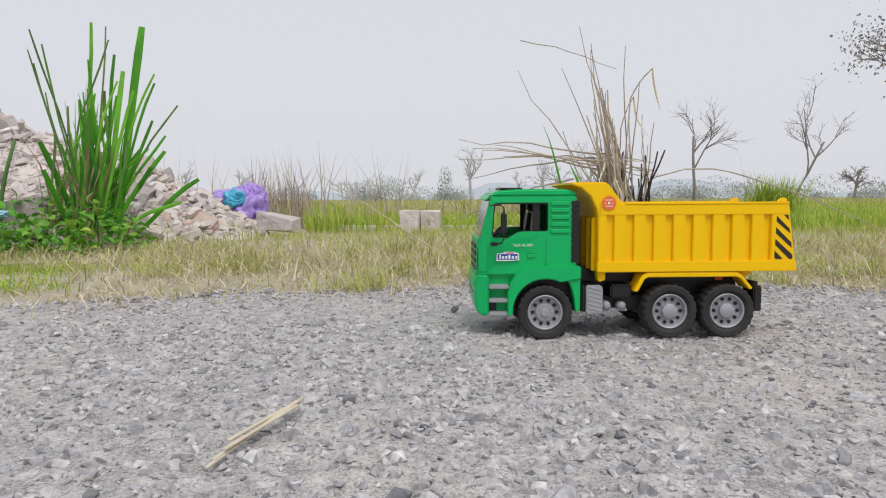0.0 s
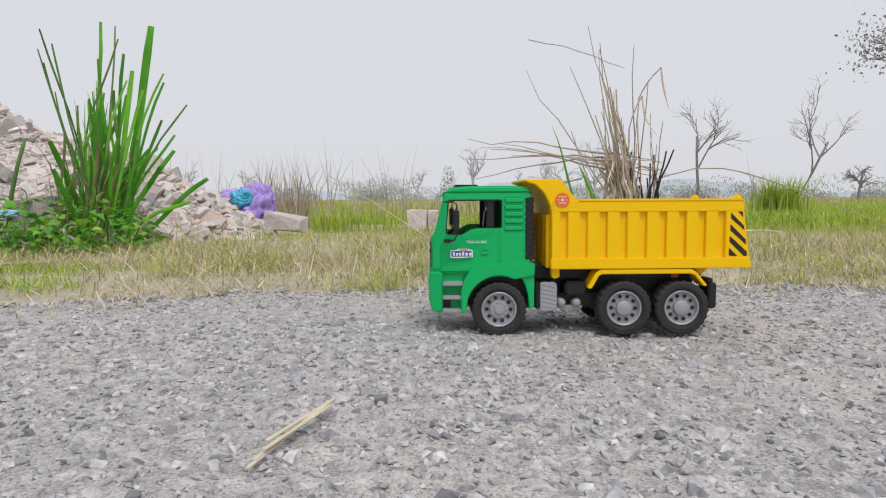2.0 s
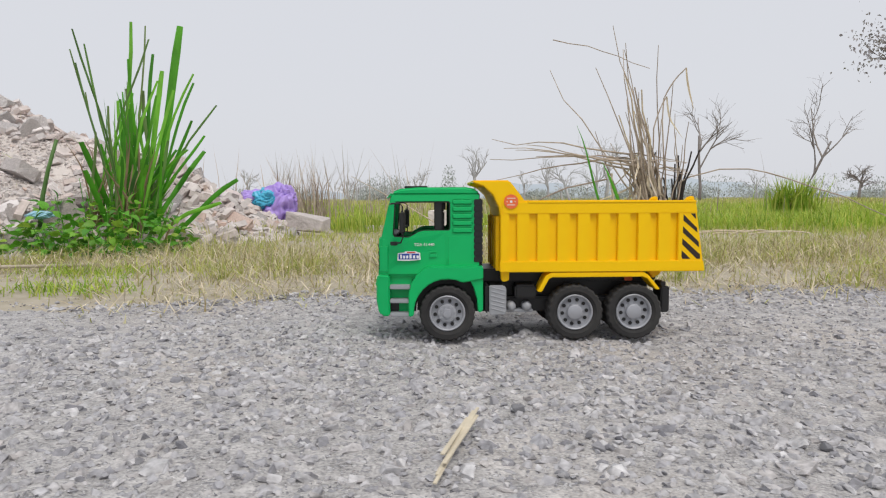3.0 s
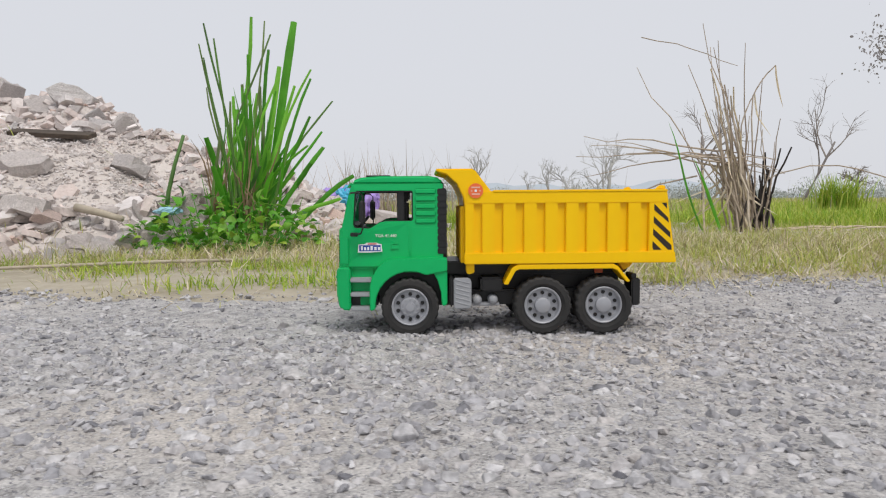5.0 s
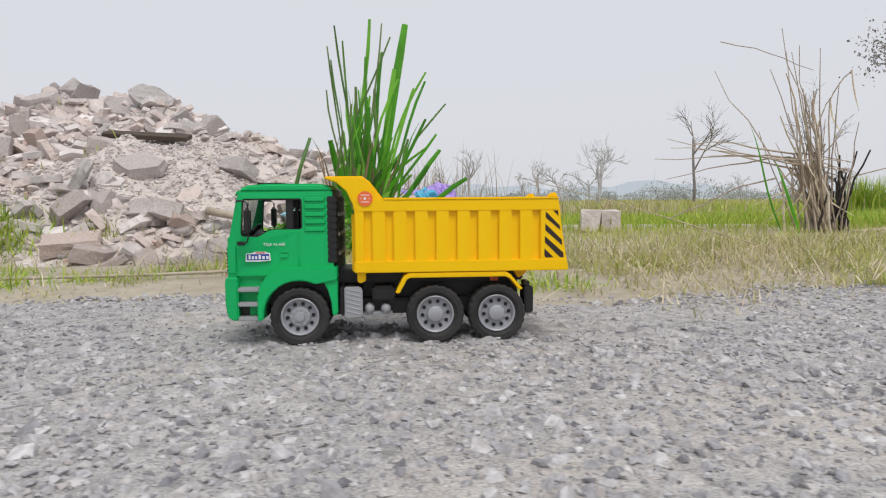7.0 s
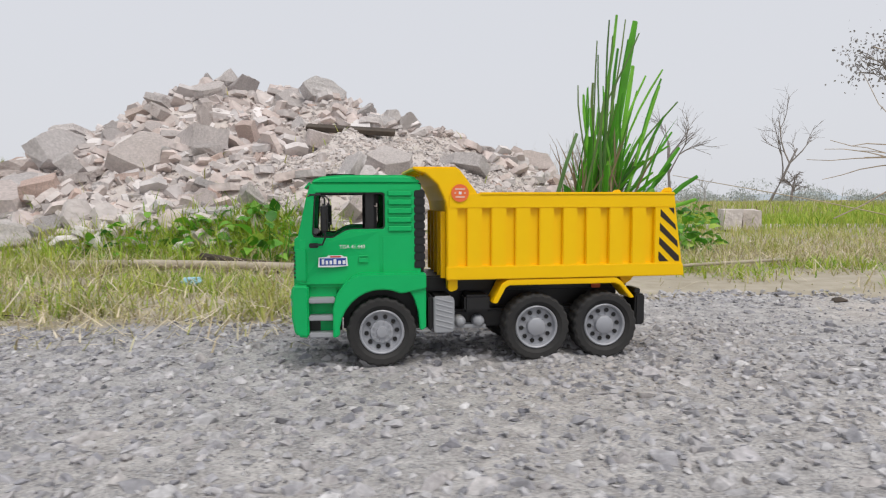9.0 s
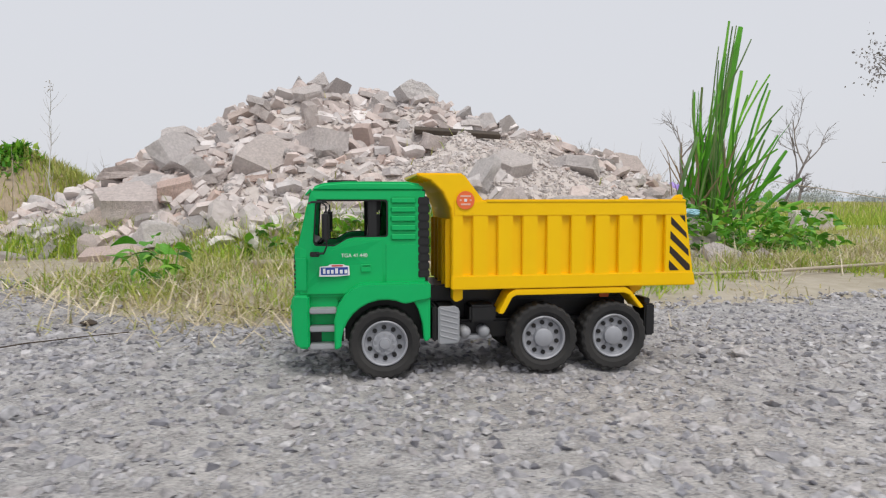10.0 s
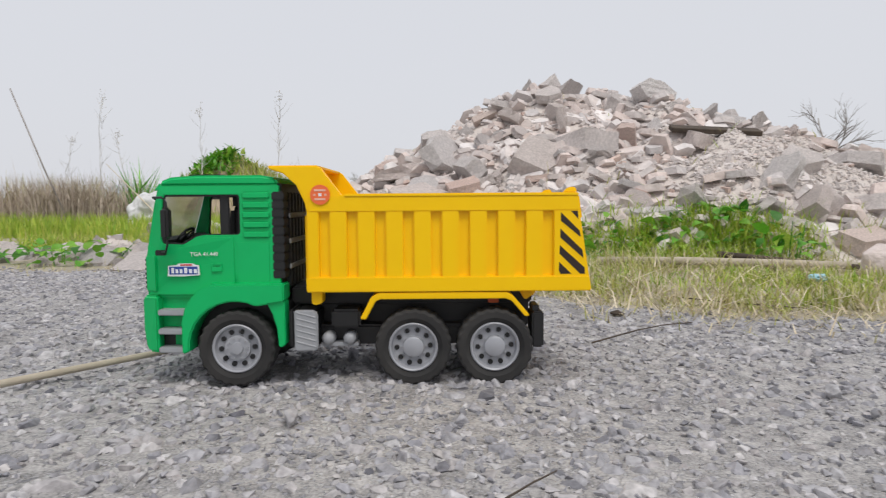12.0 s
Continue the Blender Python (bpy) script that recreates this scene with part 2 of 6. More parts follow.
def make_truck():
    truck = tagged(new("toy_dump_truck"), "green and yellow plastic toy dump truck on dusty rubber tyres", "toy truck")
    cab = part("cab", box(-0.046, 0.108, -0.074, 0.074, 0.094, 0.104), GREEN, truck, "green plastic cab with open side windows")
    side = [(-0.051, 0.230), (0.091, 0.230), (0.098, 0.210), (0.1105, 0.163), (0.114, 0.150), (0.114, 0.100), (-0.051, 0.100)]
    window = [(0.0835, 0.2195), (0.086, 0.214), (0.0895, 0.168), (0.087, 0.1635), (0.060, 0.1625), (0.045, 0.1715), (0.036, 0.1735), (-0.0035, 0.1735), (-0.0055, 0.176), (-0.0055, 0.2175), (-0.0035, 0.2195)]
    for s in (-1, 1):
        part("cab_side", plate(side, s * 0.076, s * 0.082, [window], 0.0008), GREEN, cab)
        # door outline and panel steps pressed into the side
        part("door_panel", plate([(0.109, 0.161), (0.109, 0.104), (0.0015, 0.104), (0.0015, 0.171), (0.036, 0.171), (0.045, 0.1685), (0.060, 0.1595)], s * 0.081, s * 0.0833, (), 0.0008), GREEN, cab)
        part("rear_panel", plate([(-0.002, 0.165), (-0.002, 0.108), (-0.039, 0.108), (-0.039, 0.165)], s * 0.081, s * 0.0829, (), 0.0008), GREEN, cab)
        part("front_corner", plate([(0.1155, 0.150), (0.1155, 0.108), (0.098, 0.108), (0.098, 0.150)], s * 0.077, s * 0.0842, (), 0.0015), GREEN, cab)
        for i in range(5):
            z = 0.2185 - i * 0.0112
            part("air_rib", box(-0.0405, -0.0085, s * 0.081, s * 0.0845, z - 0.0042, z + 0.0042, 0.0018, 3), GREEN, cab)
        part("intake_column", box(-0.0550, -0.0430, s * 0.060, s * 0.0822, 0.1230, 0.2235, 0.001), BLACK, cab)
        for i in range(10):
            z = 0.1275 + i * 0.0100
            part("intake_slat", box(-0.0565, -0.0425, s * 0.060, s * 0.0835, z - 0.0045, z + 0.0045, 0.001), BLACK, cab)
        for i in range(7):
            part("vent_slot", box(0.1145, 0.1165, s * 0.060, s * 0.0846, 0.112 + i * 0.0052, 0.1145 + i * 0.0052, 0.0004, 1), BLACK, cab)
        part("window_frame", plate([(x * 1.0, z) for x, z in window], s * 0.0790, s * 0.0800, [[(0.040 + (x - 0.040) * 0.955, 0.1905 + (z - 0.1905) * 0.93) for x, z in window]], 0), BLACK, cab)
        part("b_pillar", box(0.008, 0.019, s * 0.0735, s * 0.0765, 0.168, 0.222, 0.001), BLACK, cab)
        part("door_handle", plate([(0.028, 0.1405), (0.028, 0.1315), (0.016, 0.1315), (0.016, 0.1405)], s * 0.083, s * 0.0842, [[(0.0268, 0.1393), (0.0268, 0.1368), (0.0172, 0.1368), (0.0172, 0.1393)]], 0.0003, 1), GREEN, cab)
    roof = plate([(0.0915, 0.2295), (0.089, 0.2350), (0.074, 0.2395), (0.045, 0.2415), (-0.030, 0.2415), (-0.047, 0.2385), (-0.0515, 0.2295)], -0.0825, 0.0825, (), 0.0045, 3)
    part("roof", roof, GREEN, cab)
    part("roof_hatch", box(0.030, 0.070, -0.035, 0.035, 0.2410, 0.2445, 0.001), BLACK, cab)
    part("sun_visor", plate([(0.0925, 0.2330), (0.100, 0.2255), (0.099, 0.2240), (0.0905, 0.2300)], -0.076, 0.076, (), 0.0005), GREEN, cab)
    part("windscreen", plate([(0.0925, 0.2290), (0.1115, 0.163), (0.1095, 0.1625), (0.0905, 0.2285)], -0.0755, 0.0755, (), 0.0003, 1), GLASS, cab, "clear plastic windscreen")
    part("front_panel", plate([(0.1160, 0.163), (0.1180, 0.100), (0.1080, 0.100), (0.1080, 0.163)], -0.0765, 0.0765, (), 0.002), GREEN, cab)
    for i in range(4):
        z = 0.108 + i * 0.0120
        part("grille_slat", box(0.1150, 0.1192, -0.058, 0.058, z, z + 0.0075, 0.001), BLACK, cab)
    back = part("cab_back", box(-0.0525, -0.0455, -0.0755, 0.0755, 0.100, 0.2320, 0.001), BLACK, cab, "black ribbed rear wall of the cab")
    for i in range(7):
        y = -0.054 + i * 0.018
        part("back_rib", box(-0.0575, -0.052, y - 0.0045, y + 0.0045, 0.110, 0.222, 0.001), BLACK, back)
    for z in (0.135, 0.165, 0.195):
        part("back_rail", box(-0.0590, -0.0570, -0.062, 0.062, z - 0.003, z + 0.003, 0.0008), GREYP, back)
    part("dashboard", plate([(0.108, 0.104), (0.108, 0.166), (0.096, 0.1715), (0.082, 0.166), (0.078, 0.150), (0.082, 0.104)], -0.0745, 0.0745, (), 0.003), BLACK, cab)
    for y in (-0.040, 0.040):
        seat = part("seat", plate([(0.045, 0.104), (0.045, 0.146), (0.008, 0.142), (0.010, 0.104)], y - 0.022, y + 0.022, (), 0.004), BLACK, cab, "black plastic seat")
        part("seat_back", plate([(0.020, 0.140), (0.012, 0.205), (0.003, 0.205), (0.004, 0.140)], y - 0.020, y + 0.020, (), 0.004), BLACK, seat)
        part("headrest", box(0.001, 0.012, y - 0.012, y + 0.012, 0.203, 0.220, 0.003), BLACK, seat)
    bm = bmesh.new()
    ring = [Vector((0.074 + 0.0085 * math.cos(a), 0.040 + 0.019 * math.sin(a), 0.172 - 0.008 * math.cos(a))) for a in [2 * math.pi * i / 24 for i in range(25)]]
    add_tube(bm, ring, 0.0017, 6)
    add_tube(bm, [(0.074, 0.040, 0.172), (0.086, 0.040, 0.160)], 0.003, 8)
    add_tube(bm, [ring[2], ring[14]], 0.0013, 5)
    add_tube(bm, [ring[8], ring[20]], 0.0013, 5)
    part("steering_wheel", bm, BLACK, cab, "black plastic steering wheel")
    for s in (-1, 1):
        mirror = part("mirror", box(0.0655, 0.0760, s * 0.094, s * 0.108, 0.170, 0.2055, 0.003, 3), BLACK, cab, "black door mirror on a bent arm")
        bm = bmesh.new()
        add_tube(bm, [(0.094, s * 0.080, 0.2150), (0.090, s * 0.094, 0.2165), (0.0760, s * 0.100, 0.2165), (0.0700, s * 0.101, 0.2120), (0.0700, s * 0.101, 0.1640), (0.0740, s * 0.098, 0.1560), (0.088, s * 0.084, 0.1545)], 0.0014, 6)
        part("mirror_arm", bm, BLACK, mirror)
        part("mirror_foot", box(0.0800, 0.0935, s * 0.0825, s * 0.0885, 0.1510, 0.1570, 0.001), BLACK, mirror)
    # bumper, steps and front mudguards
    low = part("bumper", plate([(0.1175, 0.104), (0.1215, 0.096), (0.1215, 0.062), (0.1175, 0.044), (0.112, 0.0375), (0.0955, 0.0375), (0.0955, 0.104)], -0.0845, 0.0845, (), 0.003, 3), GREEN, truck, "green plastic front bumper")
    part("bumper_lip", box(0.1195, 0.1235, -0.078, 0.078, 0.084, 0.091, 0.0015), GREEN, low)
    part("bumper_groove", box(0.1190, 0.1220, -0.070, 0.070, 0.0690, 0.0740, 0.001), BLACK, low)
    for s in (-1, 1):
        part("headlight", box(0.1165, 0.1227, s * 0.052, s * 0.0815, 0.074, 0.0835, 0.002, 3), SILVER, low, "clear silver headlight")
        part("fog_light", box(0.1165, 0.1222, s * 0.060, s * 0.080, 0.054, 0.062, 0.002, 3), SILVER, low)
        part("step_wall", box(0.056, 0.097, s * 0.056, s * 0.069, 0.038, 0.104, 0.001), GREEN, low)
        for z in (0.0410, 0.0625, 0.0845):
            part("step", box(0.0585, 0.0955, s * 0.066, s * 0.0855, z - 0.0032, z + 0.0032, 0.0012), GREYP, low, "grey plastic step")
        arc = [(0.0530 * math.cos(a), 0.0447 + 0.0530 * math.sin(a)) for a in [radians(-5 + 12.2 * i) for i in range(11)]]
        guard = [(0.061, 0.0375), (0.061, 0.074), (0.0570, 0.090), (0.0490, 0.103), (0.0380, 0.1130), (0.0270, 0.1175), (-0.0565, 0.1175), (-0.0565, 0.0975)] + arc[::-1]
        g = part("front_mudguard", plate(guard, s * 0.060, s * 0.0905, (), 0.0016), GREEN, truck, "green plastic front mudguard")
        part("guard_flap", plate([(-0.0345, 0.0975), (-0.0565, 0.0975), (-0.0565, 0.047), (-0.0520, 0.0435), (-0.0485, 0.0445), (-0.0470, 0.065), (-0.0420, 0.083)], s * 0.066, s * 0.0865, (), 0.0012), GREEN, g)
    part("guard_lining", box(-0.056, 0.094, -0.058, 0.058, 0.060, 0.0955, 0.001), BLACK, truck)
    # chassis and what hangs on it
    chassis = part("chassis", box(-0.335, 0.050, -0.034, 0.034, 0.062, 0.088, 0.002), BLACK, truck, "black plastic chassis")
    part("upper_frame", box(-0.345, -0.055, -0.045, 0.045, 0.088, 0.1085, 0.002), BLACK, chassis)
    # two plates added below the chassis to deepen the shade on the ground
    part("underbody", box(-0.330, 0.048, -0.056, 0.056, 0.040, 0.064, 0.003), BLACK, chassis)
    part("front_underbody", box(0.050, 0.100, -0.068, 0.068, 0.040, 0.064, 0.003), BLACK, chassis)
    for x in (0.0, -0.203, -0.297):
        bm = bmesh.new()
        bmesh.ops.create_cone(bm, cap_ends=True, segments=16, radius1=0.007, radius2=0.007, depth=0.150, matrix=Matrix.Translation((x, 0, WHEEL_R)) @ Matrix.Rotation(math.pi / 2, 4, "X"))
        part("axle", bm, BLACK, chassis)
    for s in (-1, 1):
        tank = part("side_tank", box(-0.066, -0.060, s * 0.035, s * 0.082, 0.042, 0.087, 0.002), BLACK, chassis)
        part("tank_body", box(-0.092, -0.066, s * 0.035, s * 0.0805, 0.040, 0.086, 0.003), BLACK, tank)
        part("tank_cover", plate([(-0.0665, 0.0865), (-0.0665, 0.0405), (-0.0700, 0.0385), (-0.0915, 0.0395), (-0.0935, 0.0450), (-0.0935, 0.0820), (-0.0900, 0.0865)], s * 0.0795, s * 0.0855, (), 0.0015), GREYP, tank, "light grey ribbed side cover")
        for i in range(6):
            z = 0.045 + i * 0.0068
            part("cover_rib", plate([(-0.0690, z + 0.0060), (-0.0690, z + 0.0040), (-0.0915, z - 0.0020), (-0.0915, z)], s * 0.085, s * 0.0862, (), 0.0004, 1), GREYP, tank)
        part("battery_box", box(-0.142, -0.108, s * 0.040, s * 0.078, 0.064, 0.086, 0.003), BLACK, chassis)
        for x in (-0.1030, -0.1280):
            bm = bmesh.new()
            for v in add_lathe(bm, [(0.0, 0.034), (0.0078, 0.034), (0.0078, 0.070), (0.0062, 0.0745), (0.0030, 0.0765), (0.0, 0.0768)], 20).verts:
                v.co = (v.co.x + x, v.co.y * s, v.co.z + 0.0505)
            bmesh.ops.recalc_face_normals(bm, faces=bm.faces)
            part("air_tank", bm, GREYP, chassis, "grey plastic air tank", smooth=True)
        part("tank_bracket", box(-0.138, -0.094, s * 0.034, s * 0.070, 0.041, 0.046, 0.001), GREYP, chassis)
        path = [(-0.1425, 0.0785), (-0.1555, 0.1035), (-0.1640, 0.1085), (-0.3110, 0.1085), (-0.3180, 0.1040), (-0.3370, 0.0815), (-0.3315, 0.0800), (-0.3160, 0.0985), (-0.3090, 0.1010), (-0.1660, 0.1010), (-0.1605, 0.0985), (-0.1490, 0.0775)]
        part("rear_mudguard", plate(path, s * 0.052, s * 0.0885, (), 0.0010), YELLOW, truck, "yellow plastic rear mudguard")
        part("mud_flap", box(-0.3535, -0.3400, s * 0.045, s * 0.0850, 0.0415, 0.0830, 0.002), BLACK, chassis)
        part("tail_light", box(-0.349, -0.341, s * 0.050, s * 0.080, 0.083, 0.090, 0.001), BLACK, chassis)
        part("side_marker", box(-0.3050, -0.2920, s * 0.046, s * 0.0500, 0.088, 0.1010, 0.001), ORANGE, chassis)
    # tipping body
    tip = part("tipper_body", box(-0.398, -0.0865, -0.0835, 0.0835, 0.1135, 0.1185, 0.001), YELLOW, truck, "yellow plastic tipping body with ribbed sides")
    wall = [(-0.0835, 0.1130), (-0.0835, 0.200), (-0.0815, 0.214), (-0.0720, 0.2345), (-0.0570, 0.2480), (-0.0420, 0.2525), (-0.0410, 0.2560), (-0.0960, 0.2560), (-0.1000, 0.2540), (-0.1225, 0.2240), (-0.1255, 0.2225), (-0.3905, 0.2225), (-0.4065, 0.1130)]
    for s in (-1, 1):
        w = part("side_wall", plate(wall, s * 0.0770, s * 0.0822, (), 0.0008), YELLOW, tip)
        part("top_rail", plate([(-0.0860, 0.2040), (-0.0860, 0.2230), (-0.3910, 0.2230), (-0.3938, 0.2040)], s * 0.0795, s * 0.0885, (), 0.0010), YELLOW, w)
        part("rim", plate([(-0.1265, 0.2205), (-0.1265, 0.2245), (-0.3915, 0.2245), (-0.3920, 0.2205)], s * 0.0780, s * 0.0895, (), 0.0010), YELLOW, w)
        part("bottom_rail", plate([(-0.0825, 0.1125), (-0.0825, 0.1300), (-0.4045, 0.1300), (-0.4070, 0.1125)], s * 0.0795, s * 0.0895, (), 0.0012), YELLOW, w)
        part("front_post", plate([(-0.0840, 0.1290), (-0.0840, 0.2050), (-0.0975, 0.2050), (-0.0975, 0.1290)], s * 0.0795, s * 0.0880, (), 0.0010), YELLOW, w)
        part("gusset", plate([(-0.0840, 0.2030), (-0.0820, 0.214), (-0.0725, 0.2345), (-0.0575, 0.2482), (-0.0425, 0.2530), (-0.0415, 0.2556), (-0.0958, 0.2556), (-0.0998, 0.2536), (-0.1225, 0.2240), (-0.1255, 0.2030)], s * 0.0795, s * 0.0868, (), 0.0010), YELLOW, w)
        for i in range(8):
            x = -0.1095 - i * 0.0318
            part("rib", plate([(x, 0.1290), (x, 0.2050), (x - 0.0198, 0.2050), (x - 0.0198, 0.1290)], s * 0.0795, s * 0.0880, (), 0.0010), YELLOW, w)
        part("rear_panel", plate([(-0.3640, 0.1290), (-0.3640, 0.2050), (-0.3930, 0.2050), (-0.4040, 0.1290)], s * 0.0795, s * 0.0882, (), 0.0010), YELLOW, w)
        for q in ([(-0.3832, 0.2035), (-0.3905, 0.2035), (-0.3915, 0.1945)],
                  [(-0.3717, 0.2020), (-0.3930, 0.1810), (-0.3945, 0.1735), (-0.3717, 0.1925)],
                  [(-0.3712, 0.1835), (-0.3965, 0.1590), (-0.3975, 0.1500), (-0.3712, 0.1735)],
                  [(-0.3707, 0.1645), (-0.3990, 0.1390), (-0.3995, 0.1320), (-0.3940, 0.1320), (-0.3705, 0.1550)],
                  [(-0.3700, 0.1455), (-0.3840, 0.1320), (-0.3715, 0.1320), (-0.3698, 0.1360)]):
            part("hazard_stripe", plate(q, s * 0.0880, s * 0.0886, (), 0), STRIPE, w, "dark brown hazard stripe sticker")
        part("hook", plate([(-0.3740, 0.2240), (-0.3800, 0.2300), (-0.3880, 0.2310), (-0.3905, 0.2280), (-0.3905, 0.2240)], s * 0.0790, s * 0.0840, (), 0.0012), YELLOW, w)
        bm = bmesh.new()
        bmesh.ops.create_cone(bm, cap_ends=True, segments=32, radius1=0.0112, radius2=0.0112, depth=0.0008, matrix=Matrix.Translation((-0.1000, s * 0.0898, 0.2235)) @ Matrix.Rotation(math.pi / 2, 4, "X"))
        st = part("round_sticker", bm, ORANGE, w, "round orange sticker with pale unreadable print")
        for dx, z, wd, ht in ((0, 0.2285, 0.013, 0.0022), (0, 0.2235, 0.0035, 0.0035), (0, 0.2185, 0.012, 0.0022), (-0.0062, 0.2235, 0.0022, 0.0022), (0.0062, 0.2235, 0.0022, 0.0022)):
            part("print_bar", box(-0.1000 + dx - wd / 2, -0.1000 + dx + wd / 2, s * 0.0899, s * 0.0905, z - ht / 2, z + ht / 2, 0), WHITE if ht > 0.003 else material("pale_print", (0.95, 0.55, 0.42), 0.5), st)
        part("pivot_lug", plate([(-0.0860, 0.1140), (-0.0860, 0.0985), (-0.0900, 0.0960), (-0.0985, 0.0990), (-0.0985, 0.1140)], s * 0.060, s * 0.0800, (), 0.0010), YELLOW, tip)
    part("front_wall", plate([(-0.0840, 0.1130), (-0.0840, 0.200), (-0.0820, 0.214), (-0.0725, 0.2340), (-0.0575, 0.2475), (-0.0600, 0.2500), (-0.0755, 0.2365), (-0.0855, 0.216), (-0.0880, 0.200), (-0.0880, 0.1130)], -0.0795, 0.0795, (), 0.0005), YELLOW, tip)
    for y in (-0.066, -0.033, 0.0, 0.033, 0.066):
        part("wall_rib", box(-0.0845, -0.0780, y - 0.003, y + 0.003, 0.1130, 0.2000, 0.0008), YELLOW, tip)
    part("canopy", plate([(-0.0408, 0.2535), (-0.0408, 0.2568), (-0.0965, 0.2568), (-0.0965, 0.2540), (-0.0600, 0.2540)], -0.0838, 0.0838, (), 0.0006), YELLOW, tip)
    for y in (-0.040, 0.0, 0.040):
        part("canopy_rib", plate([(-0.0430, 0.2530), (-0.0430, 0.2542), (-0.0640, 0.2542), (-0.0640, 0.2440)], y - 0.002, y + 0.002, (), 0.0005), YELLOW, tip)
    part("tailgate", plate([(-0.3870, 0.2225), (-0.3910, 0.2225), (-0.4080, 0.1130), (-0.4035, 0.1130)], -0.0835, 0.0835, (), 0.0008), YELLOW, tip)
    part("gate_bar", plate([(-0.3915, 0.2215), (-0.3960, 0.2215), (-0.4000, 0.1950), (-0.3950, 0.1950)], -0.070, 0.070, (), 0.001), YELLOW, tip)
    part("rear_lug", plate([(-0.3250, 0.1140), (-0.3350, 0.0980), (-0.3450, 0.1040), (-0.3520, 0.1140)], -0.060, 0.060, (), 0.001), YELLOW, tip)
    # stickers and print on the doors
    for s in (-1, 1):
        y0, y1 = s * 0.0832, s * 0.0840
        badge = [(0.0815, 0.1265), (0.0805, 0.1385), (0.0690, 0.1392), (0.0665, 0.1410), (0.0490, 0.1410), (0.0470, 0.1395), (0.0425, 0.1390), (0.0415, 0.1275), (0.0600, 0.1262)]
        logo = part("badge", plate(badge, y0, y1, (), 0), WHITE, cab, "white sticker with a blue bar and a red dash")
        part("badge_bar", box(0.0790, 0.0440, y1, s * 0.0843, 0.1285, 0.1375, 0), BLUE, logo)
        part("badge_dash", box(0.0640, 0.0500, y1, s * 0.0844, 0.1385, 0.1402, 0), RED, logo)
        for i in range(6):
            x = 0.0762 - i * 0.0056
            part("badge_mark", box(x, x - 0.0036, s * 0.0841, s * 0.0847, 0.1298, 0.1362 if i in (0, 3) else 0.1345, 0.0003, 1), WHITE, logo)
        cu = bpy.data.curves.new("model_print", "FONT")
        cu.body, cu.size, cu.extrude = "TGA 41.440", 0.0064, 0.0002
        tmp = bpy.data.objects.new("model_print", cu)
        scene.collection.objects.link(tmp)
        me = bpy.data.meshes.new_from_object(tmp.evaluated_get(bpy.context.evaluated_depsgraph_get()))
        bpy.data.objects.remove(tmp)
        me.materials.clear()
        me.materials.append(WHITE)
        pr = new("model_print", me)
        pr.parent = cab
        pr.matrix_basis = pose(0.0520 if s > 0 else 0.0160, s * 0.0800, 0.1495, 90, 0, 180 if s > 0 else 0)
        pr["label"] = "white printed type number"
    tip.location.z = -0.003
    for ob in truck.children:
        if ob.name.split(".")[0] in ("cab", "bumper", "front_mudguard", "chassis"):
            ob.location.z = 0.002
    # the cab and bumper round off towards the front
    for ob in (cab, low, *cab.children_recursive, *low.children_recursive):
        for v in ob.data.vertices if ob.type == "MESH" and not ob.name.startswith("mirror") else ():
            far = max(0.0, v.co.x - 0.080) / 0.042
            v.co.y *= 1 - 0.17 * far ** 2
    for ob in (cab, low, *cab.children_recursive, *low.children_recursive):
        for v in ob.data.vertices if ob.type == "MESH" and ob.name[:11] != "model_print" else ():
            v.co.x = min(v.co.x, 0.060 + (v.co.x - 0.060) * 0.86)
    for ob in (cab, *cab.children_recursive):
        for v in ob.data.vertices if ob.name[:6] != "mirror" and ob.name[:11] != "model_print" else ():
            v.co.y *= 0.955
    wheels = [make_wheel(truck, x, s, wd, b) for x, wd, b in ((0.0, 0.030, False), (-0.203, 0.034, True), (-0.297, 0.034, True)) for s in (1, -1)]
    return truck, wheels


truck, wheels = make_truck()
truck.scale = (TOY_SCALE, TOY_SCALE, TOY_SCALE)


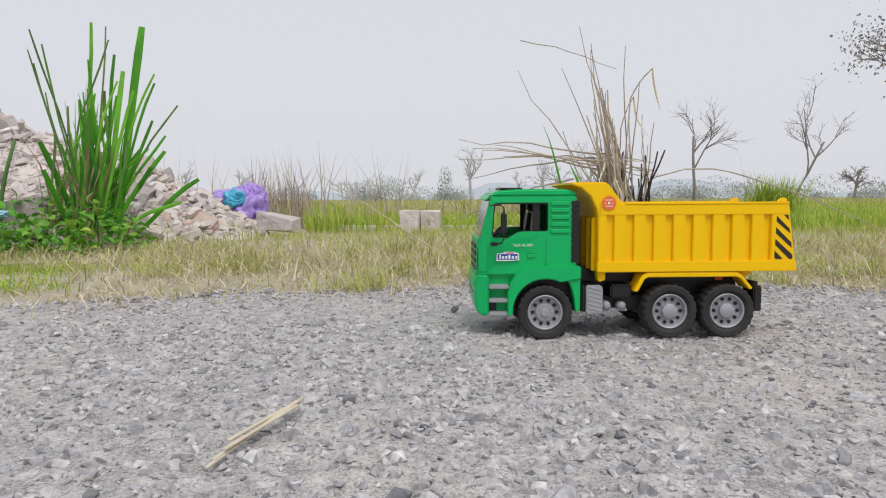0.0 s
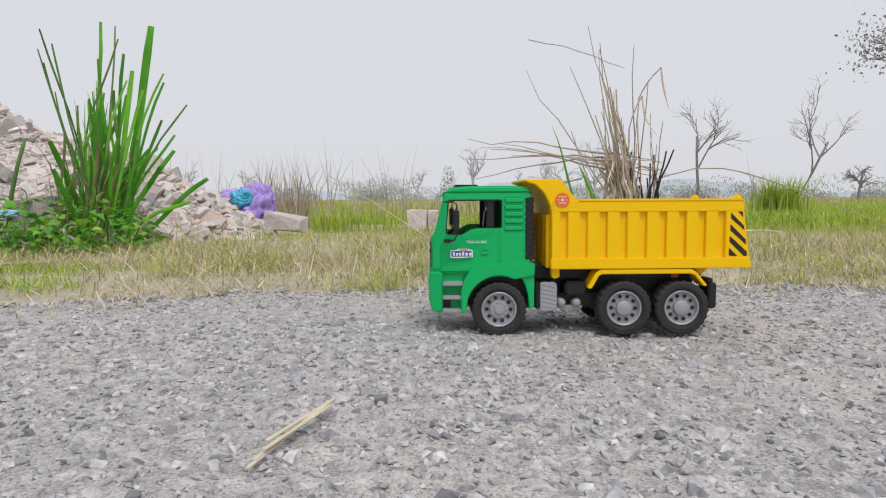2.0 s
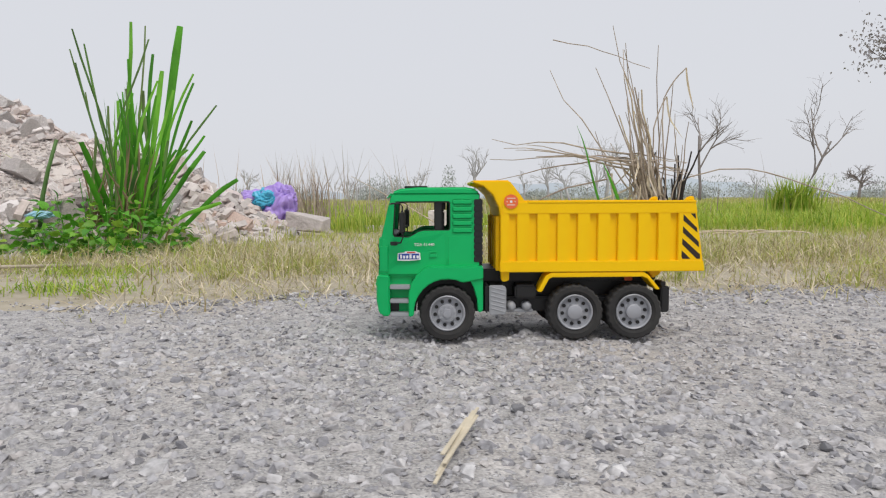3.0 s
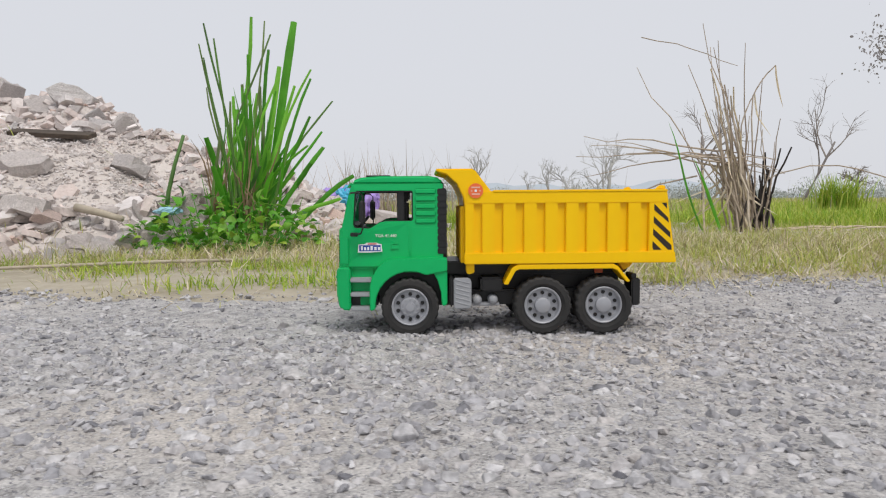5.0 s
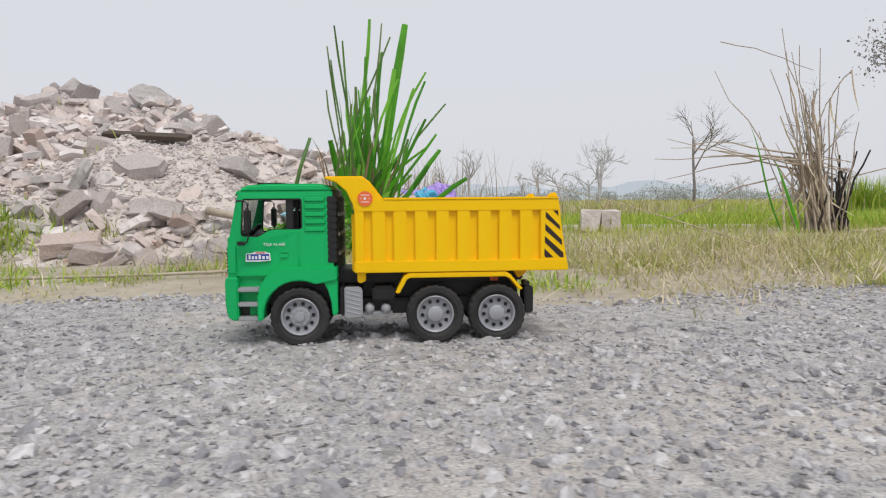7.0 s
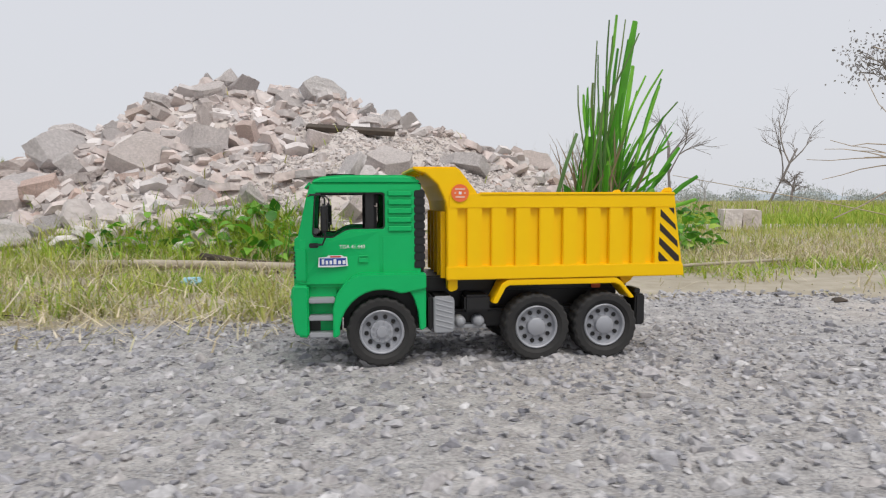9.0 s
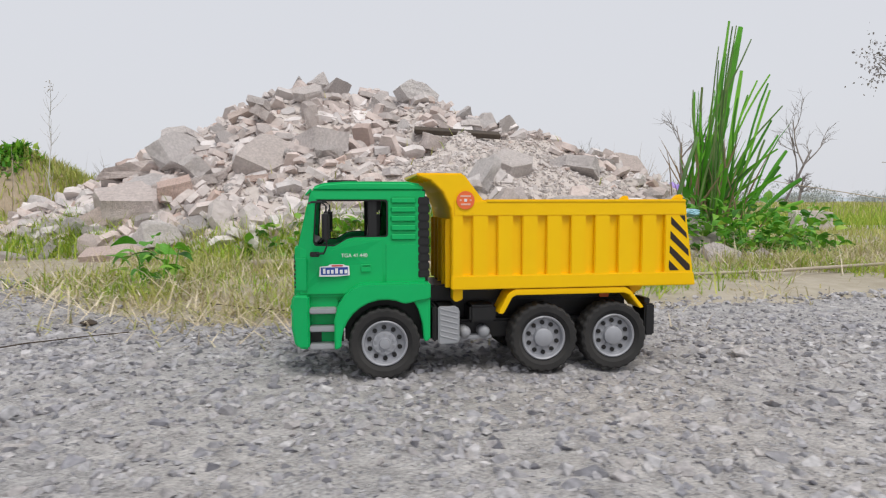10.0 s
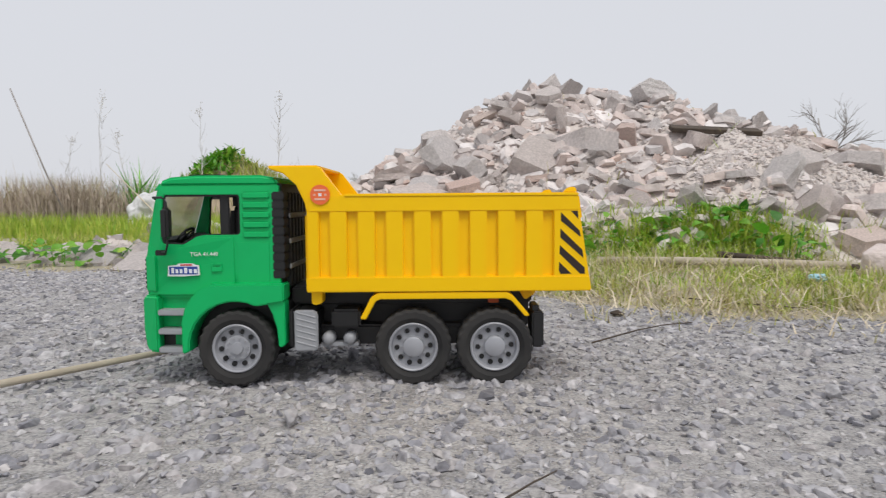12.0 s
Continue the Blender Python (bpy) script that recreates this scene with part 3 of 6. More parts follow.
# ---- materials of the place ----
def pebbled(name):
    """Trodden dust with stones of two sizes set in it, and paler sandy patches."""
    mat = bpy.data.materials.new(name)
    mat.use_nodes = True
    n, l = mat.node_tree.nodes, mat.node_tree.links
    b = n["Principled BSDF"]
    b.inputs["Roughness"].default_value = 0.95
    b.inputs["Specular IOR Level"].default_value = 0.25
    tex = n.new("ShaderNodeTexCoord")

    def wander(scale, detail):
        w = n.new("ShaderNodeTexNoise")
        w.inputs["Scale"].default_value, w.inputs["Detail"].default_value = scale, detail
        l.new(tex.outputs["Object"], w.inputs["Vector"])
        return w

    def ramp(stops, socket):
        r = n.new("ShaderNodeValToRGB")
        for k, (at, c) in enumerate(stops):
            e = r.color_ramp.elements[k] if k in (0, 1) else r.color_ramp.elements.new(at)
            e.position, e.color = at, (*c, 1)
        l.new(socket, r.inputs[0])
        return r.outputs[0]

    def sums(op, a, c):
        m = n.new("ShaderNodeMath")
        m.operation = op
        for k, v in enumerate((a, c)):
            if isinstance(v, (int, float)):
                m.inputs[k].default_value = v
            else:
                l.new(v, m.inputs[k])
        return m.outputs[0]

    def span(socket, a, c, lo=0.0, hi=1.0):
        m = n.new("ShaderNodeMapRange")
        for k, v in enumerate((a, c, lo, hi)):
            m.inputs[k + 1].default_value = v
        l.new(socket, m.inputs[0])
        return m.outputs[0]

    fine, coarse, wide = wander(330.0, 10.0), wander(38.0, 8.0), wander(2.6, 6.0)
    grey = ramp(((0.32, (0.15, 0.147, 0.15)), (0.66, (0.56, 0.543, 0.534))), sums("MULTIPLY", sums("ADD", fine.outputs["Fac"], coarse.outputs["Fac"]), 0.5))
    tan = ramp(((0.30, (0.36, 0.325, 0.29)), (0.70, (0.62, 0.565, 0.51))), fine.outputs["Fac"])
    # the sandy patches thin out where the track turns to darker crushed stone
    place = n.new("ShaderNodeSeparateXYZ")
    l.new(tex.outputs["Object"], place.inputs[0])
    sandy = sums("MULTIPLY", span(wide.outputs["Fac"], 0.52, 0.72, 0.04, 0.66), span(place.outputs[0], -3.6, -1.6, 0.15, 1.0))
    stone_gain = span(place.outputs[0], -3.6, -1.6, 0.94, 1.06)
    base = n.new("ShaderNodeMixRGB")
    l.new(sandy, base.inputs[0])
    l.new(grey, base.inputs[1])
    l.new(tan, base.inputs[2])
    colour, height = base.outputs[0], sums("MULTIPLY", fine.outputs["Fac"], 0.45)
    warp = wander(85.0, 3.0)
    shift = n.new("ShaderNodeMixRGB")
    shift.blend_type = "LINEAR_LIGHT"
    shift.inputs[0].default_value = 0.010
    l.new(tex.outputs["Object"], shift.inputs[1])
    l.new(warp.outputs["Color"], shift.inputs[2])
    for scale, share in ((260.0, 0.42), (115.0, 0.50)):
        cells = n.new("ShaderNodeTexVoronoi")
        cells.inputs["Scale"].default_value = scale
        l.new(shift.outputs[0], cells.inputs["Vector"])
        sep = n.new("ShaderNodeSeparateColor")
        l.new(cells.outputs["Color"], sep.inputs[0])
        here = span(sums("SUBTRACT", sep.outputs[1], sums("MULTIPLY", sandy, 0.35)), share, share + 0.03)
        size = sums("MULTIPLY_ADD", sep.outputs[2], 0.22)
        size.node.inputs[2].default_value = 0.26
        body = sums("MULTIPLY", span(sums("SUBTRACT", size, cells.outputs["Distance"]), 0.0, 0.09), here)
        tone = ramp(((0.0, (0.17, 0.17, 0.19)), (0.25, (0.32, 0.318, 0.338)), (0.6, (0.44, 0.435, 0.448)), (1.0, (0.58, 0.567, 0.567))), sep.outputs[0])
        mix = n.new("ShaderNodeMixRGB")
        l.new(sums("MULTIPLY", body, 0.85), mix.inputs[0])
        l.new(colour, mix.inputs[1])
        l.new(tone, mix.inputs[2])
        colour = mix.outputs[0]
        height = sums("ADD", height, body)
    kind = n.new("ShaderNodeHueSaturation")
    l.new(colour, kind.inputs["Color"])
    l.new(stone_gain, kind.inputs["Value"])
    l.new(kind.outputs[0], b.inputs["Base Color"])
    bump = n.new("ShaderNodeBump")
    bump.inputs["Strength"].default_value, bump.inputs["Distance"].default_value = 0.8, 0.004
    l.new(height, bump.inputs["Height"])
    l.new(bump.outputs[0], b.inputs["Normal"])
    return mat


def dusted(colours, amount, dust):
    """The same set of tones under a thin cover of dust."""
    return [tuple(c + (d - c) * amount for c, d in zip(colour, dust)) for colour in colours]


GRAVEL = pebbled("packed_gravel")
SOIL = material("grass_soil", (0.50, 0.45, 0.37), 0.95, dark=(0.27, 0.235, 0.165), scale=22, amount=0.6, bump=0.6, bump_scale=90)
SAND = material("rubble_sand", (0.68, 0.62, 0.58), 0.95, dark=(0.49, 0.44, 0.41), scale=34, amount=0.55, bump=1.0, bump_scale=60, detail=12)
STONE = tones("crushed_stone", [(0.24, 0.238, 0.255), (0.40, 0.393, 0.41), (0.47, 0.46, 0.47), (0.31, 0.308, 0.33), (0.54, 0.527, 0.535), (0.43, 0.405, 0.395), (0.37, 0.367, 0.39), (0.57, 0.56, 0.565), (0.17, 0.17, 0.19)], 0.92, 140, 0.7, 420, grain=0.32)
DARKGRAVEL = tones("dark_crushed_stone", [(0.19, 0.19, 0.21), (0.34, 0.337, 0.36), (0.40, 0.392, 0.41), (0.27, 0.27, 0.30), (0.47, 0.455, 0.47), (0.37, 0.35, 0.35), (0.53, 0.515, 0.525), (0.13, 0.13, 0.15)], 0.92, 140, 0.7, 420, grain=0.32)
CONCRETE = tones("broken_concrete", dusted([(0.47, 0.43, 0.415), (0.64, 0.60, 0.59), (0.58, 0.51, 0.48), (0.78, 0.74, 0.73), (0.50, 0.475, 0.475), (0.70, 0.595, 0.555), (0.60, 0.515, 0.485), (0.74, 0.715, 0.71)], 0.16, (0.68, 0.60, 0.56)), 0.94, 14, 0.9, 45, grain=0.17)
DUSTY = tones("dusty_rubble_bits", [(0.46, 0.415, 0.39), (0.63, 0.58, 0.555), (0.40, 0.365, 0.35), (0.70, 0.655, 0.64), (0.54, 0.49, 0.47), (0.60, 0.525, 0.49)], 0.94, 9, 0.4, 60, grain=0.15)
BRICK = tones("broken_brick", [(0.54, 0.40, 0.35), (0.62, 0.48, 0.42), (0.53, 0.42, 0.38), (0.64, 0.54, 0.49)], 0.92, 18, 0.6, 80)
DARKROCK = material("dark_stone", (0.26, 0.26, 0.275), 0.85, dark=(0.13, 0.13, 0.14), scale=60, bump=0.4, bump_scale=200)
PALEWOOD = material("weathered_wood", (0.52, 0.46, 0.37), 0.85, dark=(0.34, 0.29, 0.22), scale=50, amount=0.6, bump=0.5, bump_scale=160)
SPLITREED = material("pale_split_reed", (0.68, 0.61, 0.47), 0.8, dark=(0.48, 0.42, 0.32), scale=60, amount=0.6, bump=0.4, bump_scale=200)
DARKWOOD = material("damp_bark", (0.10, 0.075, 0.055), 0.9, dark=(0.04, 0.032, 0.026), scale=50, bump=0.6, bump_scale=160)
STRAW = tones("dry_straw", [(0.66, 0.57, 0.41), (0.73, 0.65, 0.50), (0.56, 0.46, 0.31), (0.70, 0.61, 0.45)], 0.75, 40, 0.2, 200, leaf=0.15)
DRYGRASS = tones("dry_grass_blades", [(0.46, 0.41, 0.19), (0.64, 0.56, 0.37), (0.32, 0.35, 0.08), (0.72, 0.65, 0.47), (0.30, 0.235, 0.12), (0.53, 0.48, 0.22), (0.36, 0.39, 0.085), (0.68, 0.61, 0.45), (0.53, 0.43, 0.265)], 0.75, 12, 0.0, 100, leaf=0.2)
MIDGRASS = tones("yellow_green_grass", dusted([(0.36, 0.43, 0.05), (0.56, 0.53, 0.13), (0.28, 0.40, 0.04), (0.62, 0.55, 0.22), (0.45, 0.50, 0.07), (0.33, 0.45, 0.045)], 0.14, (0.46, 0.43, 0.35)), 0.7, 6, 0.0, 100, leaf=0.3)
GREENGRASS = tones("green_grass_blades", [(0.17, 0.34, 0.025), (0.36, 0.50, 0.05), (0.56, 0.58, 0.12), (0.23, 0.41, 0.03), (0.46, 0.56, 0.06)], 0.6, 6, 0.0, 100, leaf=0.3)
LEAFBLADE = tones("broad_grass_leaf", [(0.045, 0.21, 0.016), (0.13, 0.47, 0.03), (0.07, 0.30, 0.02), (0.25, 0.62, 0.06), (0.10, 0.40, 0.025)], 0.40, 9, 0.1, 120, leaf=0.35)
DEADBLADE = tones("dead_grass_leaf", [(0.36, 0.26, 0.16), (0.24, 0.16, 0.09), (0.48, 0.38, 0.24)], 0.8, 14, 0.1, 120, leaf=0.15)
CREEPER = tones("creeper_leaf", [(0.07, 0.27, 0.02), (0.14, 0.43, 0.03), (0.04, 0.17, 0.014), (0.26, 0.52, 0.05), (0.10, 0.34, 0.02), (0.42, 0.58, 0.08)], 0.5, 20, 0.1, 100, leaf=0.3)
REED = tones("dry_reed", [(0.38, 0.31, 0.24), (0.50, 0.42, 0.34), (0.30, 0.24, 0.19), (0.58, 0.50, 0.41)], 0.85, 25, 0.2, 120)
BURNT = material("charred_reed", (0.055, 0.045, 0.042), 0.9, dark=(0.018, 0.016, 0.016), scale=40, bump=0.4, bump_scale=120)
TWIG = tones("bare_twigs", [(0.23, 0.21, 0.20), (0.30, 0.27, 0.25), (0.18, 0.165, 0.16)], 0.9, 8, 0.0, 60)
# far twigs and leaves: distance haze is painted into these pale tones
HAZETWIG = tones("far_woods_twigs", [(0.44, 0.44, 0.45), (0.50, 0.50, 0.50), (0.40, 0.41, 0.40)], 0.95, 2, 0.0, 60)
HAZELEAF = tones("far_woods_leaves", [(0.36, 0.40, 0.37), (0.42, 0.45, 0.42), (0.33, 0.37, 0.35)], 0.95, 2, 0.0, 60)
PALEWEED = tones("pale_dead_weed", [(0.58, 0.57, 0.56), (0.66, 0.65, 0.64)], 0.95, 8, 0.0, 60)
# the hills' pale blue-grey is distance haze put into the base colour
HAZEHILL = material("far_hill", (0.42, 0.47, 0.52), 1.0, dark=(0.38, 0.43, 0.47), scale=0.05)
BAG = material("purple_plastic_bag", (0.47, 0.34, 0.78), 0.30, dark=(0.33, 0.21, 0.62), scale=9, amount=0.7, bump=0.5, bump_scale=50)
CYANBAG = material("cyan_plastic_bag", (0.07, 0.46, 0.68), 0.32, dark=(0.05, 0.36, 0.56), scale=9, bump=0.3, bump_scale=40)
SCRAP = material("pale_blue_plastic", (0.36, 0.62, 0.72), 0.4, dark=(0.26, 0.50, 0.62), scale=14, bump=0.3, bump_scale=60)
SACK = material("white_woven_sack", (0.70, 0.70, 0.70), 0.7, dark=(0.55, 0.55, 0.56), scale=12, bump=0.4, bump_scale=80)
WASTE = material("torn_waste_cloth", (0.25, 0.14, 0.11), 0.8)
rng = np.random.default_rng(7)


# ---- ground ----
EDGE_X = [-30, -8, -5.6, -5.0, -4.4, -4.1, -3.85, -3.65, -3.3, -3.0, -2.5, -2.06, -1.66, -1.1, -0.7, -0.36, 0.03, 0.95, 3, 30]
EDGE_Y = [2.2, 2.2, 2.0, 1.96, 2.16, 1.86, 1.50, 1.36, 1.25, 1.27, 1.36, 1.44, 1.40, 1.36, 1.50, 1.58, 1.66, 1.74, 1.75, 1.75]


def edge(x):
    """How far the gravel reaches, across the track."""
    return np.interp(x, EDGE_X, EDGE_Y) + 0.035 * np.sin(3.1 * x + 1) + 0.025 * np.sin(9.7 * x) + 0.015 * np.sin(23 * x)


SWELL_X = [-4.4, -3.95, -3.68, -3.44, -3.18, -2.93, -2.68, -2.42, -2.1, -1.6, -1.15, -0.8, -0.5, -0.03, 0.12, 0.33, 0.6]
SWELL_Z = [0.0063, 0.0064, 0.0033, 0.0004, -0.0041, -0.0025, -0.0028, 0.0007, 0.0035, 0.0031, 0.0042, 0.0019, 0.001, 0.002, -0.0005, -0.0043, -0.0048]


def swell(x, y):
    """The slight ups and downs along the track."""
    return np.interp(x, SWELL_X, SWELL_Z) * np.clip((2.1 - np.asarray(y)) / 0.6, 0, 1)


def patchy(x, y, s, seed=0.0):
    """Slow variation between 0 and 1 over the ground."""
    v = np.sin(s * (x * 1.0 + 0.7 * y) + seed) + np.sin(s * (1.7 * y - 0.6 * x) + 2.1 * seed + 1) + np.sin(s * 2.3 * (0.8 * x + y) + 3 * seed)
    return np.clip(0.5 + v / 5, 0, 1)


def lattice(x, y, step, seed):
    """Smooth random values between 0 and 1 on a lattice of the given step."""
    table = np.random.default_rng(seed).random((128, 128))
    u, w = np.asarray(x, float) / step, np.asarray(y, float) / step
    i, j = np.floor(u).astype(int), np.floor(w).astype(int)
    a, b = u - i, w - j
    a, b = a * a * (3 - 2 * a), b * b * (3 - 2 * b)
    at = lambda p, q: table[p % 128, q % 128]
    return (at(i, j) * (1 - a) + at(i + 1, j) * a) * (1 - b) + (at(i, j + 1) * (1 - a) + at(i + 1, j + 1) * a) * b


def lumps(x, y):
    """The small unevenness of the trodden gravel."""
    return 0.0065 * (lattice(x, y, 0.11, 1) - 0.5) + 0.0065 * (lattice(x, y, 0.037, 2) - 0.5) + 0.0035 * (lattice(x, y, 0.017, 3) - 0.5)


def grid(xs, ys, height):
    X, Y = np.meshgrid(xs, ys)
    Z = height(X, Y)
    n, m = len(ys), len(xs)
    i = np.arange(n * m).reshape(n, m)
    faces = np.stack([i[:-1, :-1], i[:-1, 1:], i[1:, 1:], i[1:, :-1]], -1).reshape(-1, 4)
    return np.stack([X, Y, Z], -1).reshape(-1, 3), faces


def far_steps(near, inner, outer):
    """Grid lines, close together near and wide apart far away."""
    mid = np.arange(near[0], near[1], inner)
    out = [near[1] + outer * (1.35 ** k - 1) for k in range(20)]
    back = [near[0] - outer * (1.35 ** k - 1) for k in range(1, 20)]
    return np.array(sorted({round(float(v), 3) for v in [*mid, *out, *back]}))


v, f = grid(far_steps((-9, 6), 0.15, 1.5), far_steps((-3, 9), 0.15, 1.5), lambda X, Y: -0.006 + swell(X, Y) + np.clip((Y - edge(X)) * 0.05, 0, 0.012) + np.where(Y > 2.2, 0.012 * np.sin(2.1 * X) * np.sin(1.7 * Y), 0) * np.clip(Y - 2.2, 0, 1))
ground = tagged(arrays("ground", v, f, SOIL, smooth=True), "dry soil with grass litter reaching the horizon", "ground", kind="structure")

xs = np.concatenate([np.arange(-12, -5.6, 0.08), np.arange(-5.6, 2.1, 0.012), np.arange(2.1, 7, 0.08)])
rows = [np.full_like(xs, -5), np.full_like(xs, -1.5)] + [y + 0 * xs for y in np.arange(0.2, 1.15, 0.012)] + [1.15 + (edge(xs) - 1.15) * k for k in np.linspace(0, 1, 40)]
V = np.stack([np.stack([xs, y, swell(xs, y) + lumps(xs, y)], -1) for y in rows])
V[-1, :, 2] -= 0.005
i = np.arange(len(rows) * len(xs)).reshape(len(rows), len(xs))
F = np.stack([i[:-1, :-1], i[:-1, 1:], i[1:, 1:], i[1:, :-1]], -1).reshape(-1, 4)
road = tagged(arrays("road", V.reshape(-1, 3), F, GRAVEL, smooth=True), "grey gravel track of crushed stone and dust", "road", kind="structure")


# ---- loose stones ----
def hull(points):
    bm = bmesh.new()
    for p in points:
        bm.verts.new(p)
    made = bmesh.ops.convex_hull(bm, input=bm.verts)
    bmesh.ops.delete(bm, geom=[g for g in made["geom_interior"] if isinstance(g, bmesh.types.BMVert)], context="VERTS")
    bmesh.ops.recalc_face_normals(bm, faces=bm.faces)
    return bm


def corners(bm):
    bmesh.ops.triangulate(bm, faces=bm.faces)
    bm.verts.index_update()
    v = np.array([p.co for p in bm.verts])
    f = np.array([[q.index for q in t.verts] for t in bm.faces])
    bm.free()
    return v, f


def rock_points(count, flat=0.6):
    p = rng.normal(size=(count, 3))
    p /= np.linalg.norm(p, axis=1)[:, None]
    p *= (0.82 + 0.25 * rng.random((count, 1)))
    return p * np.array([1.0, 0.75, flat])


def slab_points():
    """Corners of a broken slab: a rough many-sided outline with thickness."""
    n = rng.integers(5, 8)
    a = np.sort(rng.random(n)) * 0.5 + np.arange(n) * 1.0
    a = a / n * 2 * np.pi
    r = 0.68 + 0.42 * rng.random(n)
    top = np.stack([r * np.cos(a), r * 0.7 * np.sin(a), 0.22 + 0.06 * rng.random(n)], -1)
    low = np.stack([r * 1.04 * np.cos(a + 0.05), r * 0.72 * np.sin(a + 0.05), -0.22 - 0.06 * rng.random(n)], -1)
    return np.concatenate([top, low])


def brick_points():
    p = np.array([(x, y, z) for x in (-1, 1) for y in (-0.5, 0.5) for z in (-0.32, 0.32)], float)
    p[:, 0] *= 0.75 + 0.25 * rng.random()
    p = p + rng.normal(size=p.shape) * 0.05
    cut = rng.integers(0, 8)
    extra = [p[cut] * np.array([0.55, 1, 1]), p[cut] * np.array([1, 0.5, 1]), p[cut] * np.array([1, 1, 0.4])]
    return np.concatenate([np.delete(p, cut, 0), extra])


def turned(n, tilt):
    """Random turns: any heading, tilted a little."""
    a, b, c = rng.random(n) * 2 * np.pi, rng.normal(size=n) * tilt, rng.normal(size=n) * tilt
    out = np.empty((n, 3, 3))
    for k in range(n):
        out[k] = np.array(Euler((b[k], c[k], a[k])).to_matrix())
    return out


def scatter(name, shapes, places, sizes, mat, tilt=0.3, parent=None, squash=None):
    """One mesh of many stones."""
    which = rng.integers(0, len(shapes), len(places))
    turns = turned(len(places), tilt)
    V, F, at = [], [], 0
    for k, (v, f) in enumerate(shapes):
        ids = np.nonzero(which == k)[0]
        if not len(ids):
            continue
        w = np.einsum("nij,vj->nvi", turns[ids], v) * sizes[ids][:, None, None] + places[ids][:, None]
        V.append(w.reshape(-1, 3))
        F.append((f[None] + (np.arange(len(ids)) * len(v))[:, None, None] + at).reshape(-1, 3))
        at += len(ids) * len(v)
    return arrays(name, np.concatenate(V), np.concatenate(F), mat, parent)


pebbles = [corners(hull(rock_points(11, 0.58))) for _ in range(18)]
chips = [corners(hull(rock_points(6, 0.5))) for _ in range(10)]


def spread(n, x0, x1, y0, y1, keep):
    x, y = rng.uniform(x0, x1, n), rng.uniform(y0, y1, n)
    ok = rng.random(n) < keep(x, y)
    return x[ok], y[ok]


def stony(x, y):
    """Where the stones lie thick: less on the dusty wheel tracks."""
    bare = np.exp(-((y - 1.32 - 0.05 * np.sin(x * 1.3)) / 0.16) ** 2) * 0.65
    return np.clip(0.36 + 0.75 * patchy(x, y, 3.3, 0.4) + 0.15 * patchy(x, y, 11, 1.0) - bare, 0.08, 1) * (y < edge(x) + rng.random(len(x)) * 0.10)


x, y = spread(66000, -5.6, 1.9, 0.40, 2.25, stony)
s = 0.0042 + 0.0042 * rng.random(len(x)) ** 2
P1 = np.stack([x, y, s * 0.12], -1)
x, y = spread(32000, -5.6, 1.9, 0.40, 2.25, stony)
s2 = 0.0075 + 0.0065 * rng.random(len(x)) ** 2
P2 = np.stack([x, y, -s2 * 0.10], -1)
x, y = spread(6600, -5.6, 1.9, 0.40, 2.25, lambda x, y: stony(x, y) * 0.8)
s3 = 0.012 + 0.010 * rng.random(len(x)) ** 2
P3 = np.stack([x, y, -s3 * 0.16], -1)
P = np.concatenate([P1, P2, P3])
P[:, 2] += swell(P[:, 0], P[:, 1]) + lumps(P[:, 0], P[:, 1])
S = np.concatenate([0.0042 + 0.0042 * rng.random(len(P1)) ** 2, s2, s3])
dark = rng.random(len(P)) < np.clip((-P[:, 0] - 1.9) / 1.6, 0, 0.85)
tagged(scatter("gravel", pebbles, P[~dark], S[~dark], STONE, 0.35), "loose angular grey gravel lying on the track", "gravel", kind="stuff")
tagged(scatter("dark_gravel", pebbles, P[dark], S[dark], DARKGRAVEL, 0.35), "loose darker bluish gravel lying on the track", "gravel", kind="stuff")
x, y = spread(50000, -5.6, 1.9, 0.36, 1.9, lambda x, y: (0.3 + 0.7 * patchy(x, y, 5, 2)) * (y < edge(x) + rng.random(len(x)) * 0.15))
s = 0.0016 + 0.0024 * rng.random(len(x))
tagged(scatter("grit", chips, np.stack([x, y, s * 0.2 + swell(x, y) + lumps(x, y)], -1), s, DARKGRAVEL, 0.5), "fine grey stone chips strewn over the track", "gravel", kind="stuff")


def lone_stone(name, x, y, size, mat, label, flat=0.55, sink=0.25, turn=0.0, tall=1.0, points=None):
    bm = hull(rock_points(16, flat) if points is None else points)
    bevel(bm, 0.05 if points is None else 0.02, 1, 0.4)
    low = min(v.co.z for v in bm.verts) * tall
    for v in bm.verts:
        v.co = (v.co.x * size, v.co.y * size, (v.co.z * tall - low * (1 - sink)) * size)
    ob = part(name, bm, mat)
    ob.location, ob.rotation_euler[2] = (x, y, float(swell(x, y))), turn
    return tagged(ob, label, "stone")


for x, y, r in ((0.029, 0.720, 0.013), (0.236, 0.709, 0.014), (-0.035, 0.790, 0.016), (-3.425, 0.700, 0.012), (-0.180, 0.560, 0.013), (-3.888, 1.172, 0.022)):
    lone_stone("dark_stone", x, y, r * 0.62, DARKROCK, "dark grey angular stone lying on the gravel", 0.6, 0.2, x * 7)
for x, y, r in ((0.214, 0.716, 0.015), (-2.54, 0.729, 0.012), (-3.43, 0.765, 0.016), (-3.08, 0.715, 0.014), (-3.842, 0.711, 0.016), (-3.446, 0.628, 0.014), (-0.706, 0.626, 0.017), (-1.376, 0.746, 0.013), (-3.99, 0.62, 0.018)):
    lone_stone("grey_stone", x, y, r * 0.9, STONE, "pale grey angular stone lying on the gravel", 0.6, 0.25, x * 5)
